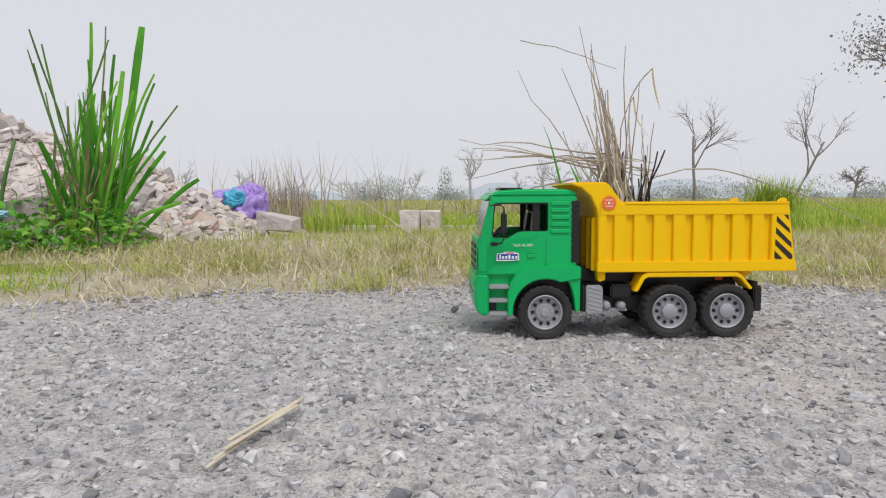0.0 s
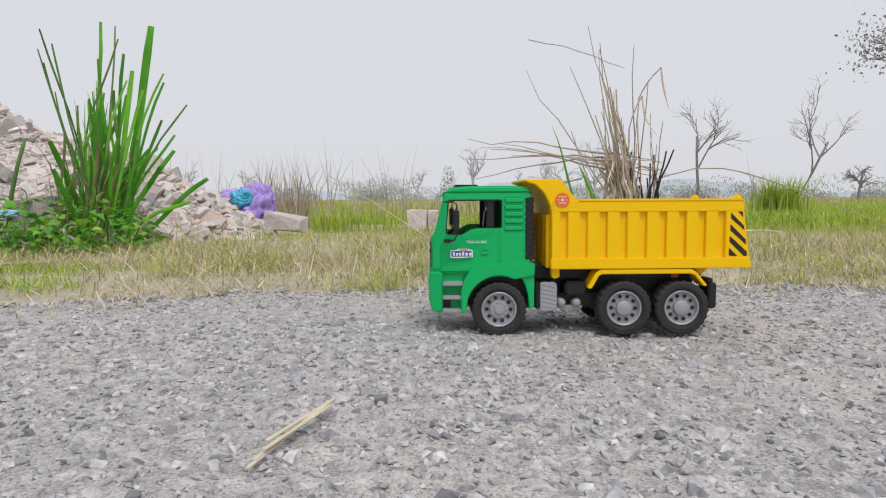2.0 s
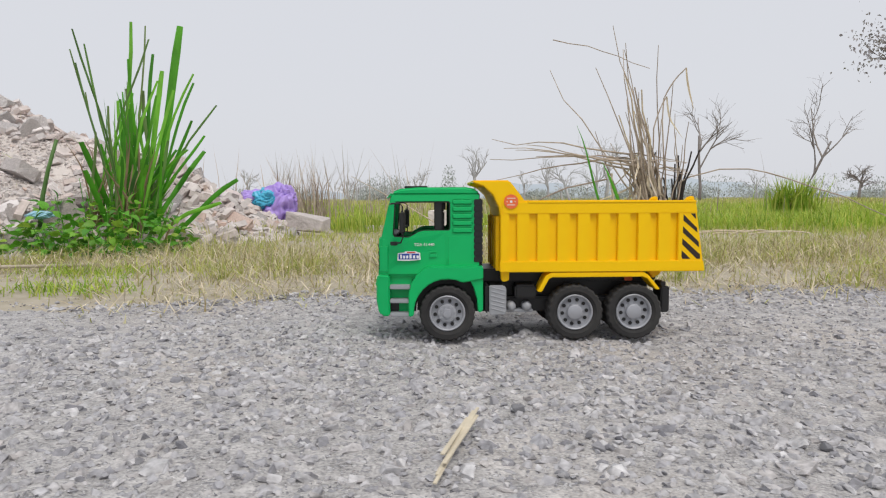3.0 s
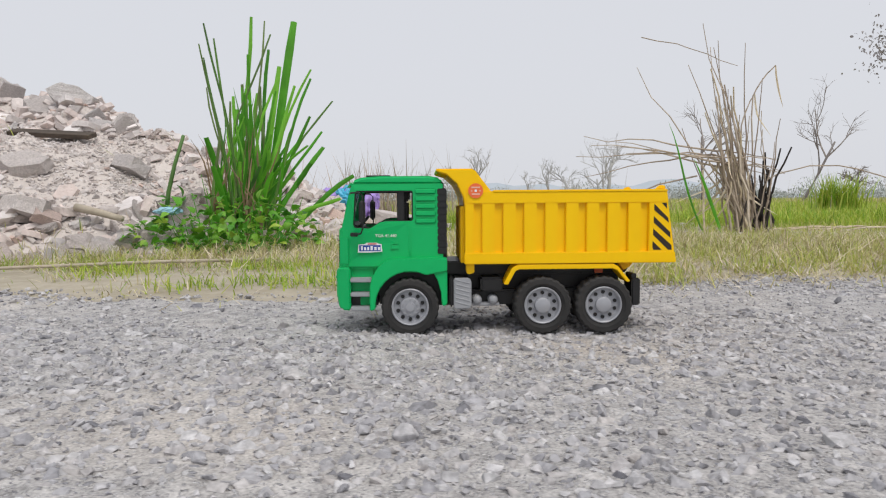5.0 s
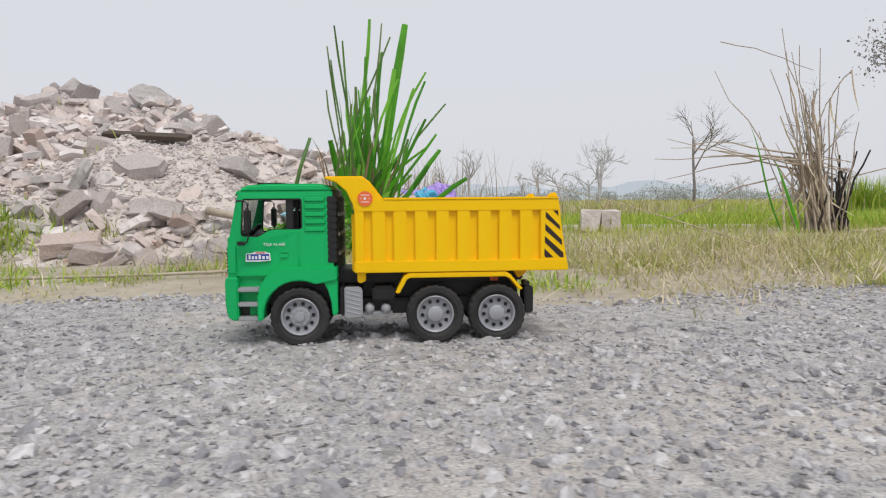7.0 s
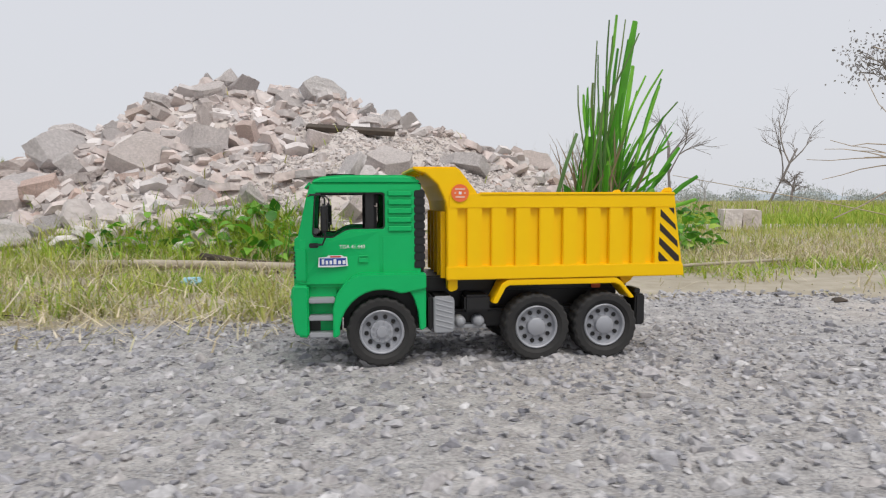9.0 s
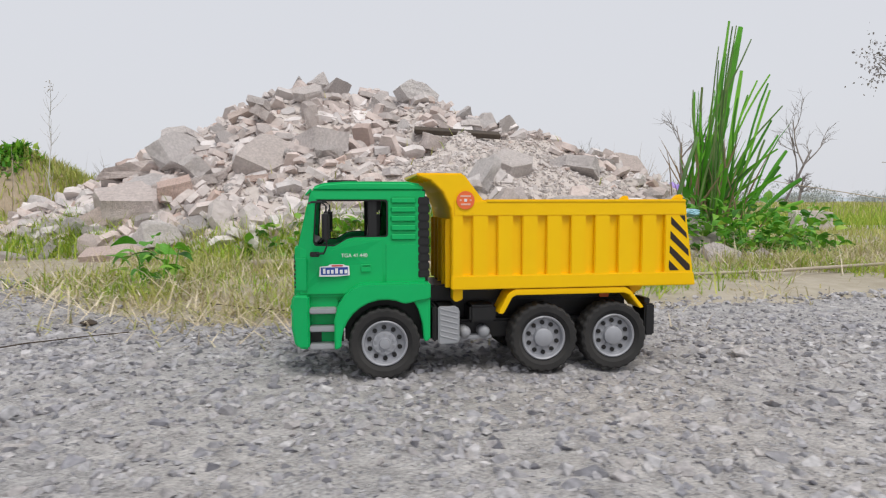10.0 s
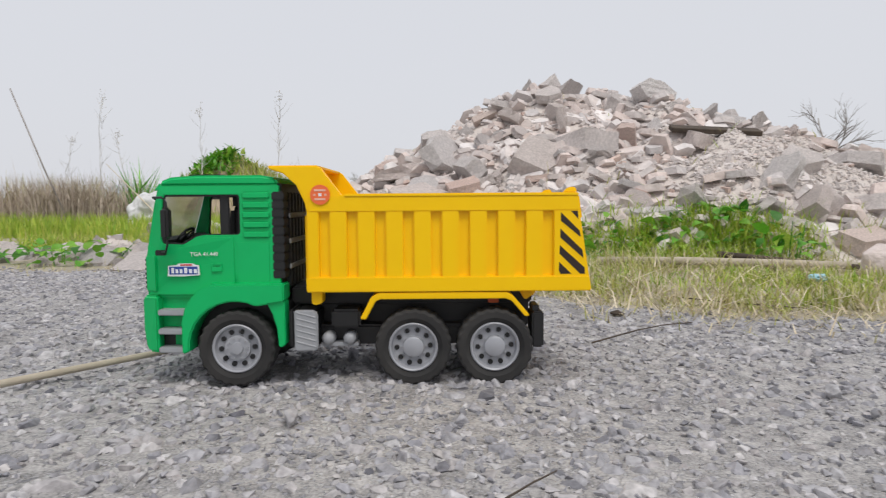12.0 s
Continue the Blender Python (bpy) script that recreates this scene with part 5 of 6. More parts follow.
for i in range(90):
    a, q = rng.random() * 2 * math.pi, rng.random()
    reach, z = 0.04 + 0.18 * rng.random(), 0.30 + 0.46 * rng.random() ** 1.2
    if math.cos(a) < 0.1:
        reach *= 0.4
    if reach > 0.16:
        z *= 0.75
    b = CLUMP + Vector((rng.normal() * 0.045, rng.normal() * 0.05, -0.01))
    strap(LEAFBLADE if rng.random() < 0.85 else OLIVEBLADE, clump, b, b + Vector((math.cos(a) * reach * (1.15 if math.cos(a) > 0 else 0.8) + 0.05, math.sin(a) * reach, z)), 0.008 + 0.012 * rng.random(), 0.22, rng.random() < 0.5, crook=0.8)
for i in range(54):
    a = rng.random() * 2 * math.pi
    b = CLUMP + Vector((rng.normal() * 0.06 - 0.03, rng.normal() * 0.06 - 0.04, -0.01))
    strap(DEADBLADE, clump, b, b + Vector((math.cos(a) * 0.12, math.sin(a) * 0.12, 0.18 + 0.36 * rng.random())), 0.007 + 0.009 * rng.random(), 0.2, False)


def leaf_mesh(name, mat, n=6):
    """A pointed oval leaf with a fold along the middle."""
    bm = bmesh.new()
    mid = [bm.verts.new((t, 0, 0.10 * math.sin(math.pi * t) - 0.25 * t * t)) for t in [i / n for i in range(n + 1)]]
    for s in (-1, 1):
        rim = [bm.verts.new((t, s * 0.36 * math.sin(math.pi * t ** 0.75) * (1 - 0.25 * t), 0.10 * math.sin(math.pi * t) - 0.25 * t * t + 0.07 * math.sin(math.pi * t))) for t in [i / n for i in range(1, n)]]
        bm.faces.new([mid[0], mid[1], rim[0]] if s > 0 else [mid[1], mid[0], rim[0]])
        for i in range(n - 2):
            q = [mid[i + 1], mid[i + 2], rim[i + 1], rim[i]]
            bm.faces.new(q if s > 0 else q[::-1])
        bm.faces.new([mid[n - 1], mid[n], rim[-1]] if s > 0 else [mid[n], mid[n - 1], rim[-1]])
    me = bpy.data.meshes.new(name)
    bm.to_mesh(me)
    bm.free()
    me.materials.append(mat)
    me.polygons.foreach_set("use_smooth", [True] * len(me.polygons))
    return me


LEAF = leaf_mesh("leaf", CREEPER)


def leafy(name, label, category, cx, cy, rx, ry, height, count, size, ground_z=None, stems=8):
    """A low leafy plant: stems with pointed leaves, each leaf a part."""
    thing = tagged(new(name), label, category)
    thing.location = (cx, cy, 0)
    for i in range(stems):
        a = rng.random() * 2 * math.pi
        r = rng.random() ** 0.5
        x, y = rx * r * math.cos(a), ry * r * math.sin(a)
        z = float(rise(np.array([cx + x]), np.array([cy + y]))[0])
        bm = add_tube(bmesh.new(), [(x * 0.7, y * 0.7, z - 0.01), (x * 0.85, y * 0.85, z + height * 0.5), (x, y, z + height * (0.6 + 0.4 * rng.random()))], 0.0025, 5, 0.5)
        part("stem", bm, LEAFBLADE, thing)
    for i in range(count):
        a, r, up = rng.random() * 2 * math.pi, rng.random() ** 0.5, rng.random()
        x, y = rx * r * math.cos(a), ry * r * math.sin(a)
        z = float(rise(np.array([cx + x]), np.array([cy + y]))[0])
        ob = new("leaf", LEAF)
        ob.parent = thing
        s = size * (0.6 + 0.7 * rng.random())
        ob.matrix_basis = Matrix.Translation((x, y, z + 0.01 + height * up * (1 - 0.55 * r * r))) @ pose(0, 0, 0, rng.normal() * 25, rng.normal() * 25 - 8, math.degrees(a) + rng.normal() * 60) @ Matrix.Diagonal((s, s, s, 1))
    return thing


leafy("creeper", "low creeping plant with broad green leaves round the grass clump", "creeper", -1.60, 2.64, 0.33, 0.26, 0.24, 298, 0.048, stems=14)
leafy("creeper", "low yellow-green creeper trailing before the grass clump", "creeper", -1.68, 2.52, 0.30, 0.16, 0.14, 260, 0.040, stems=10)
leafy("leafy_weed", "low bushy green weed growing by the rubble", "weed", -3.08, 2.36, 0.20, 0.13, 0.085, 110, 0.046)
leafy("leafy_weed", "low bushy green weed growing by the rubble", "weed", -3.42, 2.34, 0.16, 0.12, 0.08, 70, 0.042)
leafy("leafy_weed", "small upright green weed in dry grass", "weed", -3.64, 1.72, 0.075, 0.06, 0.13, 34, 0.048, stems=4)
leafy("leafy_weed", "small upright green weed at the foot of the rubble", "weed", -2.92, 2.12, 0.09, 0.07, 0.16, 30, 0.055, stems=4)
leafy("leafy_weed", "low spreading green weed among broken stones", "weed", -4.62, 2.00, 0.20, 0.08, 0.08, 80, 0.050)
leafy("leafy_weed", "low green weed beside broken stones", "weed", -5.35, 2.20, 0.30, 0.12, 0.08, 70, 0.05)

# green stalk standing beside the clump, and a blue cup scrap at its foot
bm = add_tube(bmesh.new(), [(0, 0, -0.06), (0.02, 0, 0.08), (0.05, 0.0, 0.19), (0.092, 0.0, 0.31)], 0.010, 7, 0.7)
stalk = tagged(part("cut_stalk", bm, OLIVEBLADE, smooth=True), "cut green plant stalk standing by the rubble", "stalk")
stalk.location = (-1.915, 2.70, 0.165)

# ---- dry reeds ----
REEDS = Vector((0.935, 3.88, 0))
reeds = tagged(new("dry_reed_clump"), "clump of dead dry reeds with charred stems", "reed clump")


def reed(base, tip, radius, mat, sag=0.0, taper=0.3, name="stalk"):
    base, tip = Vector(base), Vector(tip)
    pts = []
    jitter = 0.012 * (tip - base).length
    for i in range(7):
        t = i / 6
        p = base.lerp(tip, t) - Vector((0, 0, 1)) * sag * 4 * t * (1 - t) * -1
        pts.append(p + Vector((rng.normal(), rng.normal(), rng.normal())) * jitter * (0 < i < 6))
    return part(name, add_tube(bmesh.new(), pts, radius, 5, taper), mat, reeds)


for dx, dy, z in ((-0.27, 0.0, 1.19), (-0.19, 0.1, 1.08), (-0.22, -0.1, 1.07), (-0.20, 0.02, 1.06), (-0.61, 0.1, 0.97), (-0.38, -0.1, 0.94), (0.01, 0.1, 1.10), (0.07, 0.0, 0.88), (-0.12, 0.0, 0.82), (0.13, -0.1, 0.64), (-0.17, 0.1, 0.72), (-0.10, -0.12, 0.66)):
    r = REEDS + Vector((rng.normal() * 0.05, rng.normal() * 0.05, -0.01))
    reed(r, REEDS + Vector((dx, dy, z)), 0.0065, REED, 0.03 * abs(dx))
for dx, dy, z in ((-0.95, -0.1, 0.555), (-0.88, 0.05, 0.515), (-0.82, -0.15, 0.49), (-0.96, 0.1, 0.455), (-0.75, 0.0, 0.53), (-0.70, -0.05, 0.46), (-0.92, 0.0, 0.33)):
    k = REEDS + Vector((-0.16 + rng.normal() * 0.03, rng.normal() * 0.04, 0.42 + rng.normal() * 0.03))
    reed(REEDS + Vector((rng.normal() * 0.05, rng.normal() * 0.05, -0.01)), k, 0.006, REED, 0.02, 0.9)
    reed(k, REEDS + Vector((dx, dy, z)), 0.006, REED, 0.02)
    reed(k, REEDS + Vector((0.12 + 0.1 * rng.random(), rng.normal() * 0.08, 0.32 + 0.1 * rng.random())), 0.005, REED, 0.01)
for i in range(14):
    b = REEDS + Vector((rng.normal() * 0.07 + 0.07, rng.normal() * 0.06, -0.01))
    reed(b, b + Vector((rng.normal() * 0.06 + 0.02, rng.normal() * 0.06, 0.22 + 0.28 * rng.random())), 0.009, BURNT, 0.0, 0.5, "charred_stem")
for i in range(16):
    b = REEDS + Vector((rng.normal() * 0.08, rng.normal() * 0.06, -0.01))
    reed(b, b + Vector((rng.normal() * 0.10 - 0.08, rng.normal() * 0.1, 0.35 + 0.4 * rng.random())), 0.005, REED, 0.0, 0.4)
for i in range(13):
    b = REEDS + Vector((rng.normal() * 0.04 - 0.02, rng.normal() * 0.05, -0.01))
    z = 0.42 + 0.56 * rng.random()
    reed(b, REEDS + Vector((-0.07 - 0.12 * z + rng.normal() * 0.035, rng.normal() * 0.07, z)), 0.0055 + 0.005 * rng.random(), STRAW if rng.random() < 0.35 else REED, 0.01, 0.45)
for i in range(16):
    b = REEDS + Vector((-0.08 + rng.normal() * 0.06, rng.normal() * 0.06, 0.25 + 0.25 * rng.random()))
    strap(STRAW, reeds, b, b + Vector((rng.normal() * 0.13 - 0.06, rng.normal() * 0.1, -0.16 - 0.12 * rng.random())), 0.012 + 0.008 * rng.random(), 0.5, False)
for base, over, tip in (((0.02, 0.0, 0.0), (0.02, 0.0, 0.78), (0.14, 0.0, 0.95)), ((-0.05, 0.05, 0.0), (-0.02, 0.05, 0.62), (0.05, 0.05, 0.80))):
    a, b, c = (REEDS + Vector(p) for p in (base, over, tip))
    reed(a, b, 0.0050, REED, 0.0, 0.8)
    reed(b, c, 0.0042, REED, 0.02, 0.8)
    strap(STRAW, reeds, c, c + Vector((0.05, 0.0, -0.24)), 0.016, 0.3, False)
reed(REEDS + Vector((-0.30, -0.05, 0.33)), REEDS + Vector((-0.98, -0.20, 0.10)), 0.0050, REED, 0.02, 0.7)
reed(REEDS + Vector((-0.28, -0.08, 0.36)), REEDS + Vector((-0.27, -0.10, -0.01)), 0.0065, STRAW, 0.0, 0.9)
for k in range(5):
    reed(REEDS + Vector((0.05 + 0.08 * k, -0.22 - 0.03 * k, 0.03)), REEDS + Vector((0.34 + 0.07 * k, -0.26 - 0.05 * k, 0.045)), 0.005, STRAW, 0.01, 0.7)
reed(REEDS + Vector((0.10, 0, 0.30)), REEDS + Vector((0.55, -0.1, 0.36)), 0.004, REED, 0.05, 0.9)
reed(REEDS + Vector((0.55, -0.1, 0.36)), REEDS + Vector((1.30, -0.25, 0.03)), 0.004, REED, 0.02, 0.6)
reed(REEDS + Vector((-0.60, 0.05, 1.13)), REEDS + Vector((-0.05, 0.05, 0.96)), 0.003, REED, 0.02, 0.6)
strap(LEAFBLADE, reeds, REEDS + Vector((-0.26, -0.06, 0.0)), REEDS + Vector((-0.50, -0.10, 0.62)), 0.018, 0.1, False)
strap(LEAFBLADE, reeds, REEDS + Vector((-0.16, -0.06, 0.0)), REEDS + Vector((-0.34, -0.10, 0.42)), 0.028, 0.1, False)

# bushes of tall green grass
def tussock(name, label, cx, cy, rx, height, count, mat, width=0.010):
    n = count
    x, y = cx + rng.normal(size=n) * rx, cy + rng.normal(size=n) * rx * 0.6
    return tagged(blades(name, x, y, 0 * x, height * (0.5 + 0.6 * rng.random(n)), width * (0.6 + 0.8 * rng.random(n)), rng.uniform(0.0, 0.35, n), rng.uniform(0.0, 0.7, n), mat), label, "grass tussock", kind="stuff")


tussock("tall_tussock", "tall fresh green grass tussock in the field", 2.95, 6.6, 0.11, 0.46, 420, GREENGRASS, 0.012)
tussock("tall_tussock", "tall fresh green grass tussock in the field", -6.82, 5.2, 0.09, 0.60, 70, LEAFBLADE, 0.018)
tussock("brown_tussock", "dense tall brown dry grass standing in the field", -7.15, 4.85, 0.24, 0.46, 1500, REED, 0.006)
tussock("brown_tussock", "dense tall brown dry grass standing in the field", -7.9, 5.2, 0.40, 0.46, 1500, REED, 0.006)
for x, y in ((-5.6, 3.5), (-6.2, 3.8), (-6.8, 4.0), (-5.9, 4.3), (-7.3, 4.4), (-6.5, 4.6)):
    tussock("low_tussock", "low fresh yellow-green grass in the field", x, y, 0.26, 0.17, 900, GREENGRASS, 0.005)
tussock("dry_tussock", "tall brownish dry grass standing in the field", -7.7, 5.6, 0.50, 0.50, 1300, DRYGRASS, 0.008)
tussock("dry_tussock", "tall brownish dry grass standing in the field", 0.3, 7.5, 0.8, 0.25, 1400, DRYGRASS, 0.010)
tussock("dry_tussock", "dry brown grass tuft with thin stalks", -1.42, 4.85, 0.15, 0.58, 190, REED, 0.007)


# ---- litter and lone things ----
def crumpled(name, mat, cx, cy, cz, rx, ry, rz, label, category, seed, folds=0.22, parent=None, knot=(0.6, -0.2, 0.75)):
    """A limp sack of thin sheet: a sagging lump whose pleats run out from the knot."""
    bm = bmesh.new()
    bmesh.ops.create_icosphere(bm, subdivisions=5, radius=1)
    axis = Vector(knot).normalized()
    u = axis.orthogonal().normalized()
    w = axis.cross(u)
    for v in bm.verts:
        p = v.co.copy()
        theta = math.atan2(p.dot(w), p.dot(u))
        near = 0.5 + 0.5 * p.dot(axis)
        wob = noise.noise(p * 1.7 + Vector((seed, 0, 0)))
        pleat = abs(math.sin(4.5 * theta + 5.0 * wob + seed)) ** 0.6
        q = wob * 0.34 + (pleat - 0.6) * folds * (0.25 + 0.75 * near) + noise.noise(p * 5 + Vector((0, seed, 0))) * folds * 0.35 + 0.12 * near ** 6
        v.co = p * (1 + q)
        v.co.x, v.co.y, v.co.z = v.co.x * rx, v.co.y * ry, max(v.co.z, -0.95) * rz
    ob = part(name, bm, mat, parent, smooth=True)
    ob.location = (cx, cy, cz)
    if parent is None:
        tagged(ob, label, category)
    elif label:
        ob["label"] = label
    return ob


block_points = np.array([(x, y, z) for x in (-1, 1) for y in (-0.45, 0.45) for z in (-0.42, 0.42)], float) + rng.normal(size=(8, 3)) * 0.07
block = lone_stone("concrete_block", -1.14, 3.98, 0.122, CONCRETE, "broken concrete block lying in the grass", points=block_points, turn=-0.30, sink=-0.35, tall=0.92)
block.rotation_euler[1] = 0.16
for x in (-0.345, -0.218):
    bp = np.array([(a, b, c) for a in (-1, 1) for b in (-1, 1) for c in (-1.15, 1.15)], float) + rng.normal(size=(8, 3)) * 0.08
    lone_stone("pale_block", x, 4.28, 0.060, CONCRETE, "pale cut stone block standing in the grass", points=bp, turn=0.15 + x, sink=0.0)
bag = tagged(new("plastic_bag"), "crumpled knotted purple and cyan plastic waste bag", "plastic bag")
bag.location = (-1.40, 4.06, -0.02)
crumpled("bag_body", BAG, 0.045, 0, 0.185, 0.120, 0.10, 0.125, "", "", 3.1, 0.30, bag)
crumpled("bag_side", BAG, -0.085, 0.02, 0.240, 0.105, 0.09, 0.062, "", "", 8.4, 0.30, bag, (0.9, -0.1, 0.2))
crumpled("cyan_bag", CYANBAG, -0.005, -0.045, 0.245, 0.075, 0.072, 0.062, "cyan plastic bag", "", 5.7, 0.30, bag, (0.8, -0.3, 0.2))
crumpled("bag_ear", BAG, 0.125, -0.02, 0.275, 0.052, 0.03, 0.058, "", "", 9.2, 0.55, bag, (-0.7, 0.0, -0.6))
crumpled("waste", WASTE, -0.120, -0.02, 0.190, 0.050, 0.05, 0.048, "", "", 1.9, 0.2, bag)
for dx, dy, s, t in ((0.04, 0.0, 0.10, 20), (0.16, 0.03, 0.08, 80), (-0.12, 0.06, 0.13, 140), (0.0, 0.10, 0.12, 200)):
    chunk(rock_me[int(t) % 9], -1.48 + dx, 4.22 + dy, s, 0.9, t, (0, 0), 0.02)
crumpled("white_sack", SACK, -6.32, 4.50, 0.13, 0.15, 0.12, 0.15, "half-full white woven sack standing in the grass", "sack", 6.3, 0.18)
crumpled("plastic_scrap", SCRAP, -1.885, 2.66, 0.165, 0.050, 0.040, 0.016, "torn pale blue plastic scrap on the rubble", "litter", 4.4, 0.3)
crumpled("plastic_scrap", SCRAP, -3.02, 1.68, 0.022, 0.022, 0.015, 0.010, "torn pale blue plastic scrap in dry grass", "litter", 2.2, 0.3)
lone_stone("grey_rock", -2.74, 1.90, 0.078, CONCRETE, "rounded pale grey rock lying in the grass", 0.75, 0.15, 0.2)
kerb = bevel(add_box(bmesh.new(), -0.95, 0.9, -0.05, 0.05, -0.01, 0.036), 0.008, 2)
for v in kerb.verts:
    v.co += Vector((0, 0.012 * math.sin(v.co.x * 7), 0.006 * math.sin(v.co.x * 11)))
k = part("concrete_strip", kerb, CONCRETE)
k.location = (0.05, 4.55, 0)
tagged(k, "low weathered concrete strip half hidden in the grass", "concrete strip")


def pole(name, points, radius, mat, label, category, sides=8, taper=0.7):
    points = [(x, y, z + float(swell(x, y))) for x, y, z in points]
    ob = part(name, add_tube(bmesh.new(), points, radius, sides, taper), mat, smooth=True)
    return tagged(ob, label, category)


pole("wooden_pole", [(-3.49, 2.08, 0.026), (-3.25, 2.05, 0.030), (-2.98, 1.98, 0.030), (-2.80, 1.96, 0.026)], 0.014, PALEWOOD, "long pale weathered wooden pole lying in the grass", "pole", taper=0.8)
pole("dark_branch", [(-3.12, 2.10, 0.045), (-2.98, 2.02, 0.035), (-2.80, 1.98, 0.022), (-2.70, 1.94, 0.012)], 0.012, DARKWOOD, "dark broken branch lying beside the pole", "branch")
pole("stick", [(-4.47, 0.49, 0.010), (-4.36, 0.67, 0.011), (-4.265, 0.827, 0.010), (-4.21, 0.93, 0.008)], 0.0052, PALEWOOD, "pale weathered stick lying on the gravel", "stick")
pole("twig", [(-3.66, 0.98, 0.006), (-3.58, 1.06, 0.010), (-3.521, 1.132, 0.006), (-3.47, 1.15, 0.008)], 0.0013, DARKWOOD, "thin dark twig lying on the gravel", "twig", 6)
pole("twig", [(-3.43, 1.42, 0.012), (-3.33, 1.37, 0.010), (-3.20, 1.33, 0.008)], 0.0013, DARKWOOD, "thin dark twig lying on the gravel", "twig", 6)
pole("twig", [(-3.80, 0.46, 0.006), (-3.77, 0.495, 0.009), (-3.75, 0.525, 0.006)], 0.0009, DARKWOOD, "thin dark twig lying on the gravel", "twig", 6)
pole("branch", [(-1.30, 2.10, 0.02), (-1.55, 1.92, 0.03), (-2.05, 1.80, 0.02), (-2.5, 1.72, 0.02)], 0.006, PALEWOOD, "long pale dry branch lying in the grass", "branch", 6)
pole("branch", [(-2.30, 2.45, 0.10), (-2.75, 2.45, 0.14), (-3.25, 2.40, 0.10)], 0.010, PALEWOOD, "pale branch lying on the rubble", "branch", 6)
pole("log", [(-2.20, 2.56, 0.185), (-2.10, 2.54, 0.165), (-1.99, 2.51, 0.140)], 0.017, PALEWOOD, "short weathered log lying on the rubble", "log")
board = tagged(part("plank", bevel(add_box(bmesh.new(), -0.21, 0.21, -0.04, 0.04, -0.012, 0.012), 0.003, 1), DARKWOOD), "broken dark weathered plank lying on the rubble heap", "plank")
board.location, board.rotation_euler = (-2.76, 3.28, float(heap(-2.76, 3.28)) + 0.040), (0.30, 0.06, 0.0)
pole("leaning_straw", [(-0.02, 2.42, 0.01), (-0.45, 3.2, 0.20), (-0.86, 4.0, 0.36)], 0.0034, STRAW, "long thin dry straw leaning over the grass", "straw", 5, 0.5)
pole("leaning_straw", [(-4.75, 2.05, 0.02), (-5.3, 2.7, 0.20), (-6.0, 3.5, 0.44)], 0.004, STRAW, "long thin dry straw leaning over stones", "straw", 5, 0.5)
pole("bamboo_stick", [(-6.98, 4.6, 0.0), (-7.18, 4.6, 0.45), (-7.43, 4.6, 1.08)], 0.007, TWIG, "thin leaning stick standing in the grass", "stick", 6, 0.6)
for x, y, r, a in ((-1.66, 1.36, 0.030, 0.3), (-3.576, 1.247, 0.024, 0.0), (-2.88, 2.00, 0.03, 1.0)):
    lone_stone("bark_piece", x, y, r * 0.7, DARKWOOD, "curled dark bark piece lying at the verge", 0.35, 0.1, a)

# split reed lying on the gravel
reed_bit = tagged(new("split_reed"), "split pale dry reed lying on the gravel", "reed")
for k, (o, a) in enumerate(((0.0, 0.0), (0.002, 0.01), (-0.002, -0.01), (0.004, 0.02))):
    strip = bevel(add_box(bmesh.new(), -0.083 + 0.012 * k, 0.083 - 0.008 * k, -0.0025, 0.0025, 0, 0.0018), 0.0005, 1)
    for v in strip.verts:
        v.co.z += 0.004 + 0.003 * math.sin(v.co.x * 25 + k)
        v.co.y *= 1 - 0.4 * abs(v.co.x) / 0.09
    ob = part("strand", strip, SPLITREED, reed_bit)
    ob.matrix_basis = pose(0, o, 0.001 * k, 0, 0, math.degrees(a))
reed_bit.matrix_basis = pose(-0.094, 0.680, 0.006 + float(swell(-0.094, 0.68)), 0, 0, 79)


# ---- earth mound ----
def dome(x, y):
    d = np.hypot((x + 6.38) / 0.95, (y - 6.15) / 0.80)
    return np.clip(1 - d, 0, 1) ** 0.7 * 0.68 + 0.03 * np.sin(7 * x) * np.sin(6 * y) * np.clip(1 - d, 0, 1) - 0.02


v, f = grid(np.arange(-7.5, -5.3, 0.06), np.arange(5.2, 7.1, 0.06), dome)
EARTH = material("bare_earth", (0.44, 0.35, 0.26), 0.95, dark=(0.30, 0.24, 0.16), scale=9, bump=0.8, bump_scale=40)
tagged(arrays("earth_mound", v, f, EARTH, smooth=True), "grass-grown mound of brown earth in the field", "mound")
n = 6500
a, r = rng.random(n) * 2 * np.pi, rng.random(n) ** 0.5 * 1.0
x, y = -6.38 + 0.95 * r * np.cos(a), 6.15 + 0.8 * r * np.sin(a)
ok = (rng.random(n) < 0.95 - 0.9 * np.exp(-((x + 6.35) / 0.35) ** 4 - ((y - 5.65) / 0.30) ** 4))
x, y = x[ok], y[ok]
n = len(x)
tagged(blades("mound_grass", x, y, dome(x, y), 0.05 + 0.10 * rng.random(n), 0.008 + 0.006 * rng.random(n), rng.uniform(0, 0.7, n), rng.uniform(0, 0.9, n), MIDGRASS), "yellow-green grass growing on the earth mound", "grass", kind="stuff")


n = 500
x, y = -6.50 + 0.11 * rng.normal(size=n), 6.00 + 0.12 * rng.normal(size=n)
tagged(blades("mound_bush", x, y, dome(x, y) + 0.10 * rng.random(n), 0.05 + 0.06 * rng.random(n), 0.02 + 0.02 * rng.random(n), rng.uniform(0.3, 1.4, n), rng.uniform(0, 0.9, n), CREEPER), "low fresh green bush on top of the earth mound", "bush", kind="stuff")


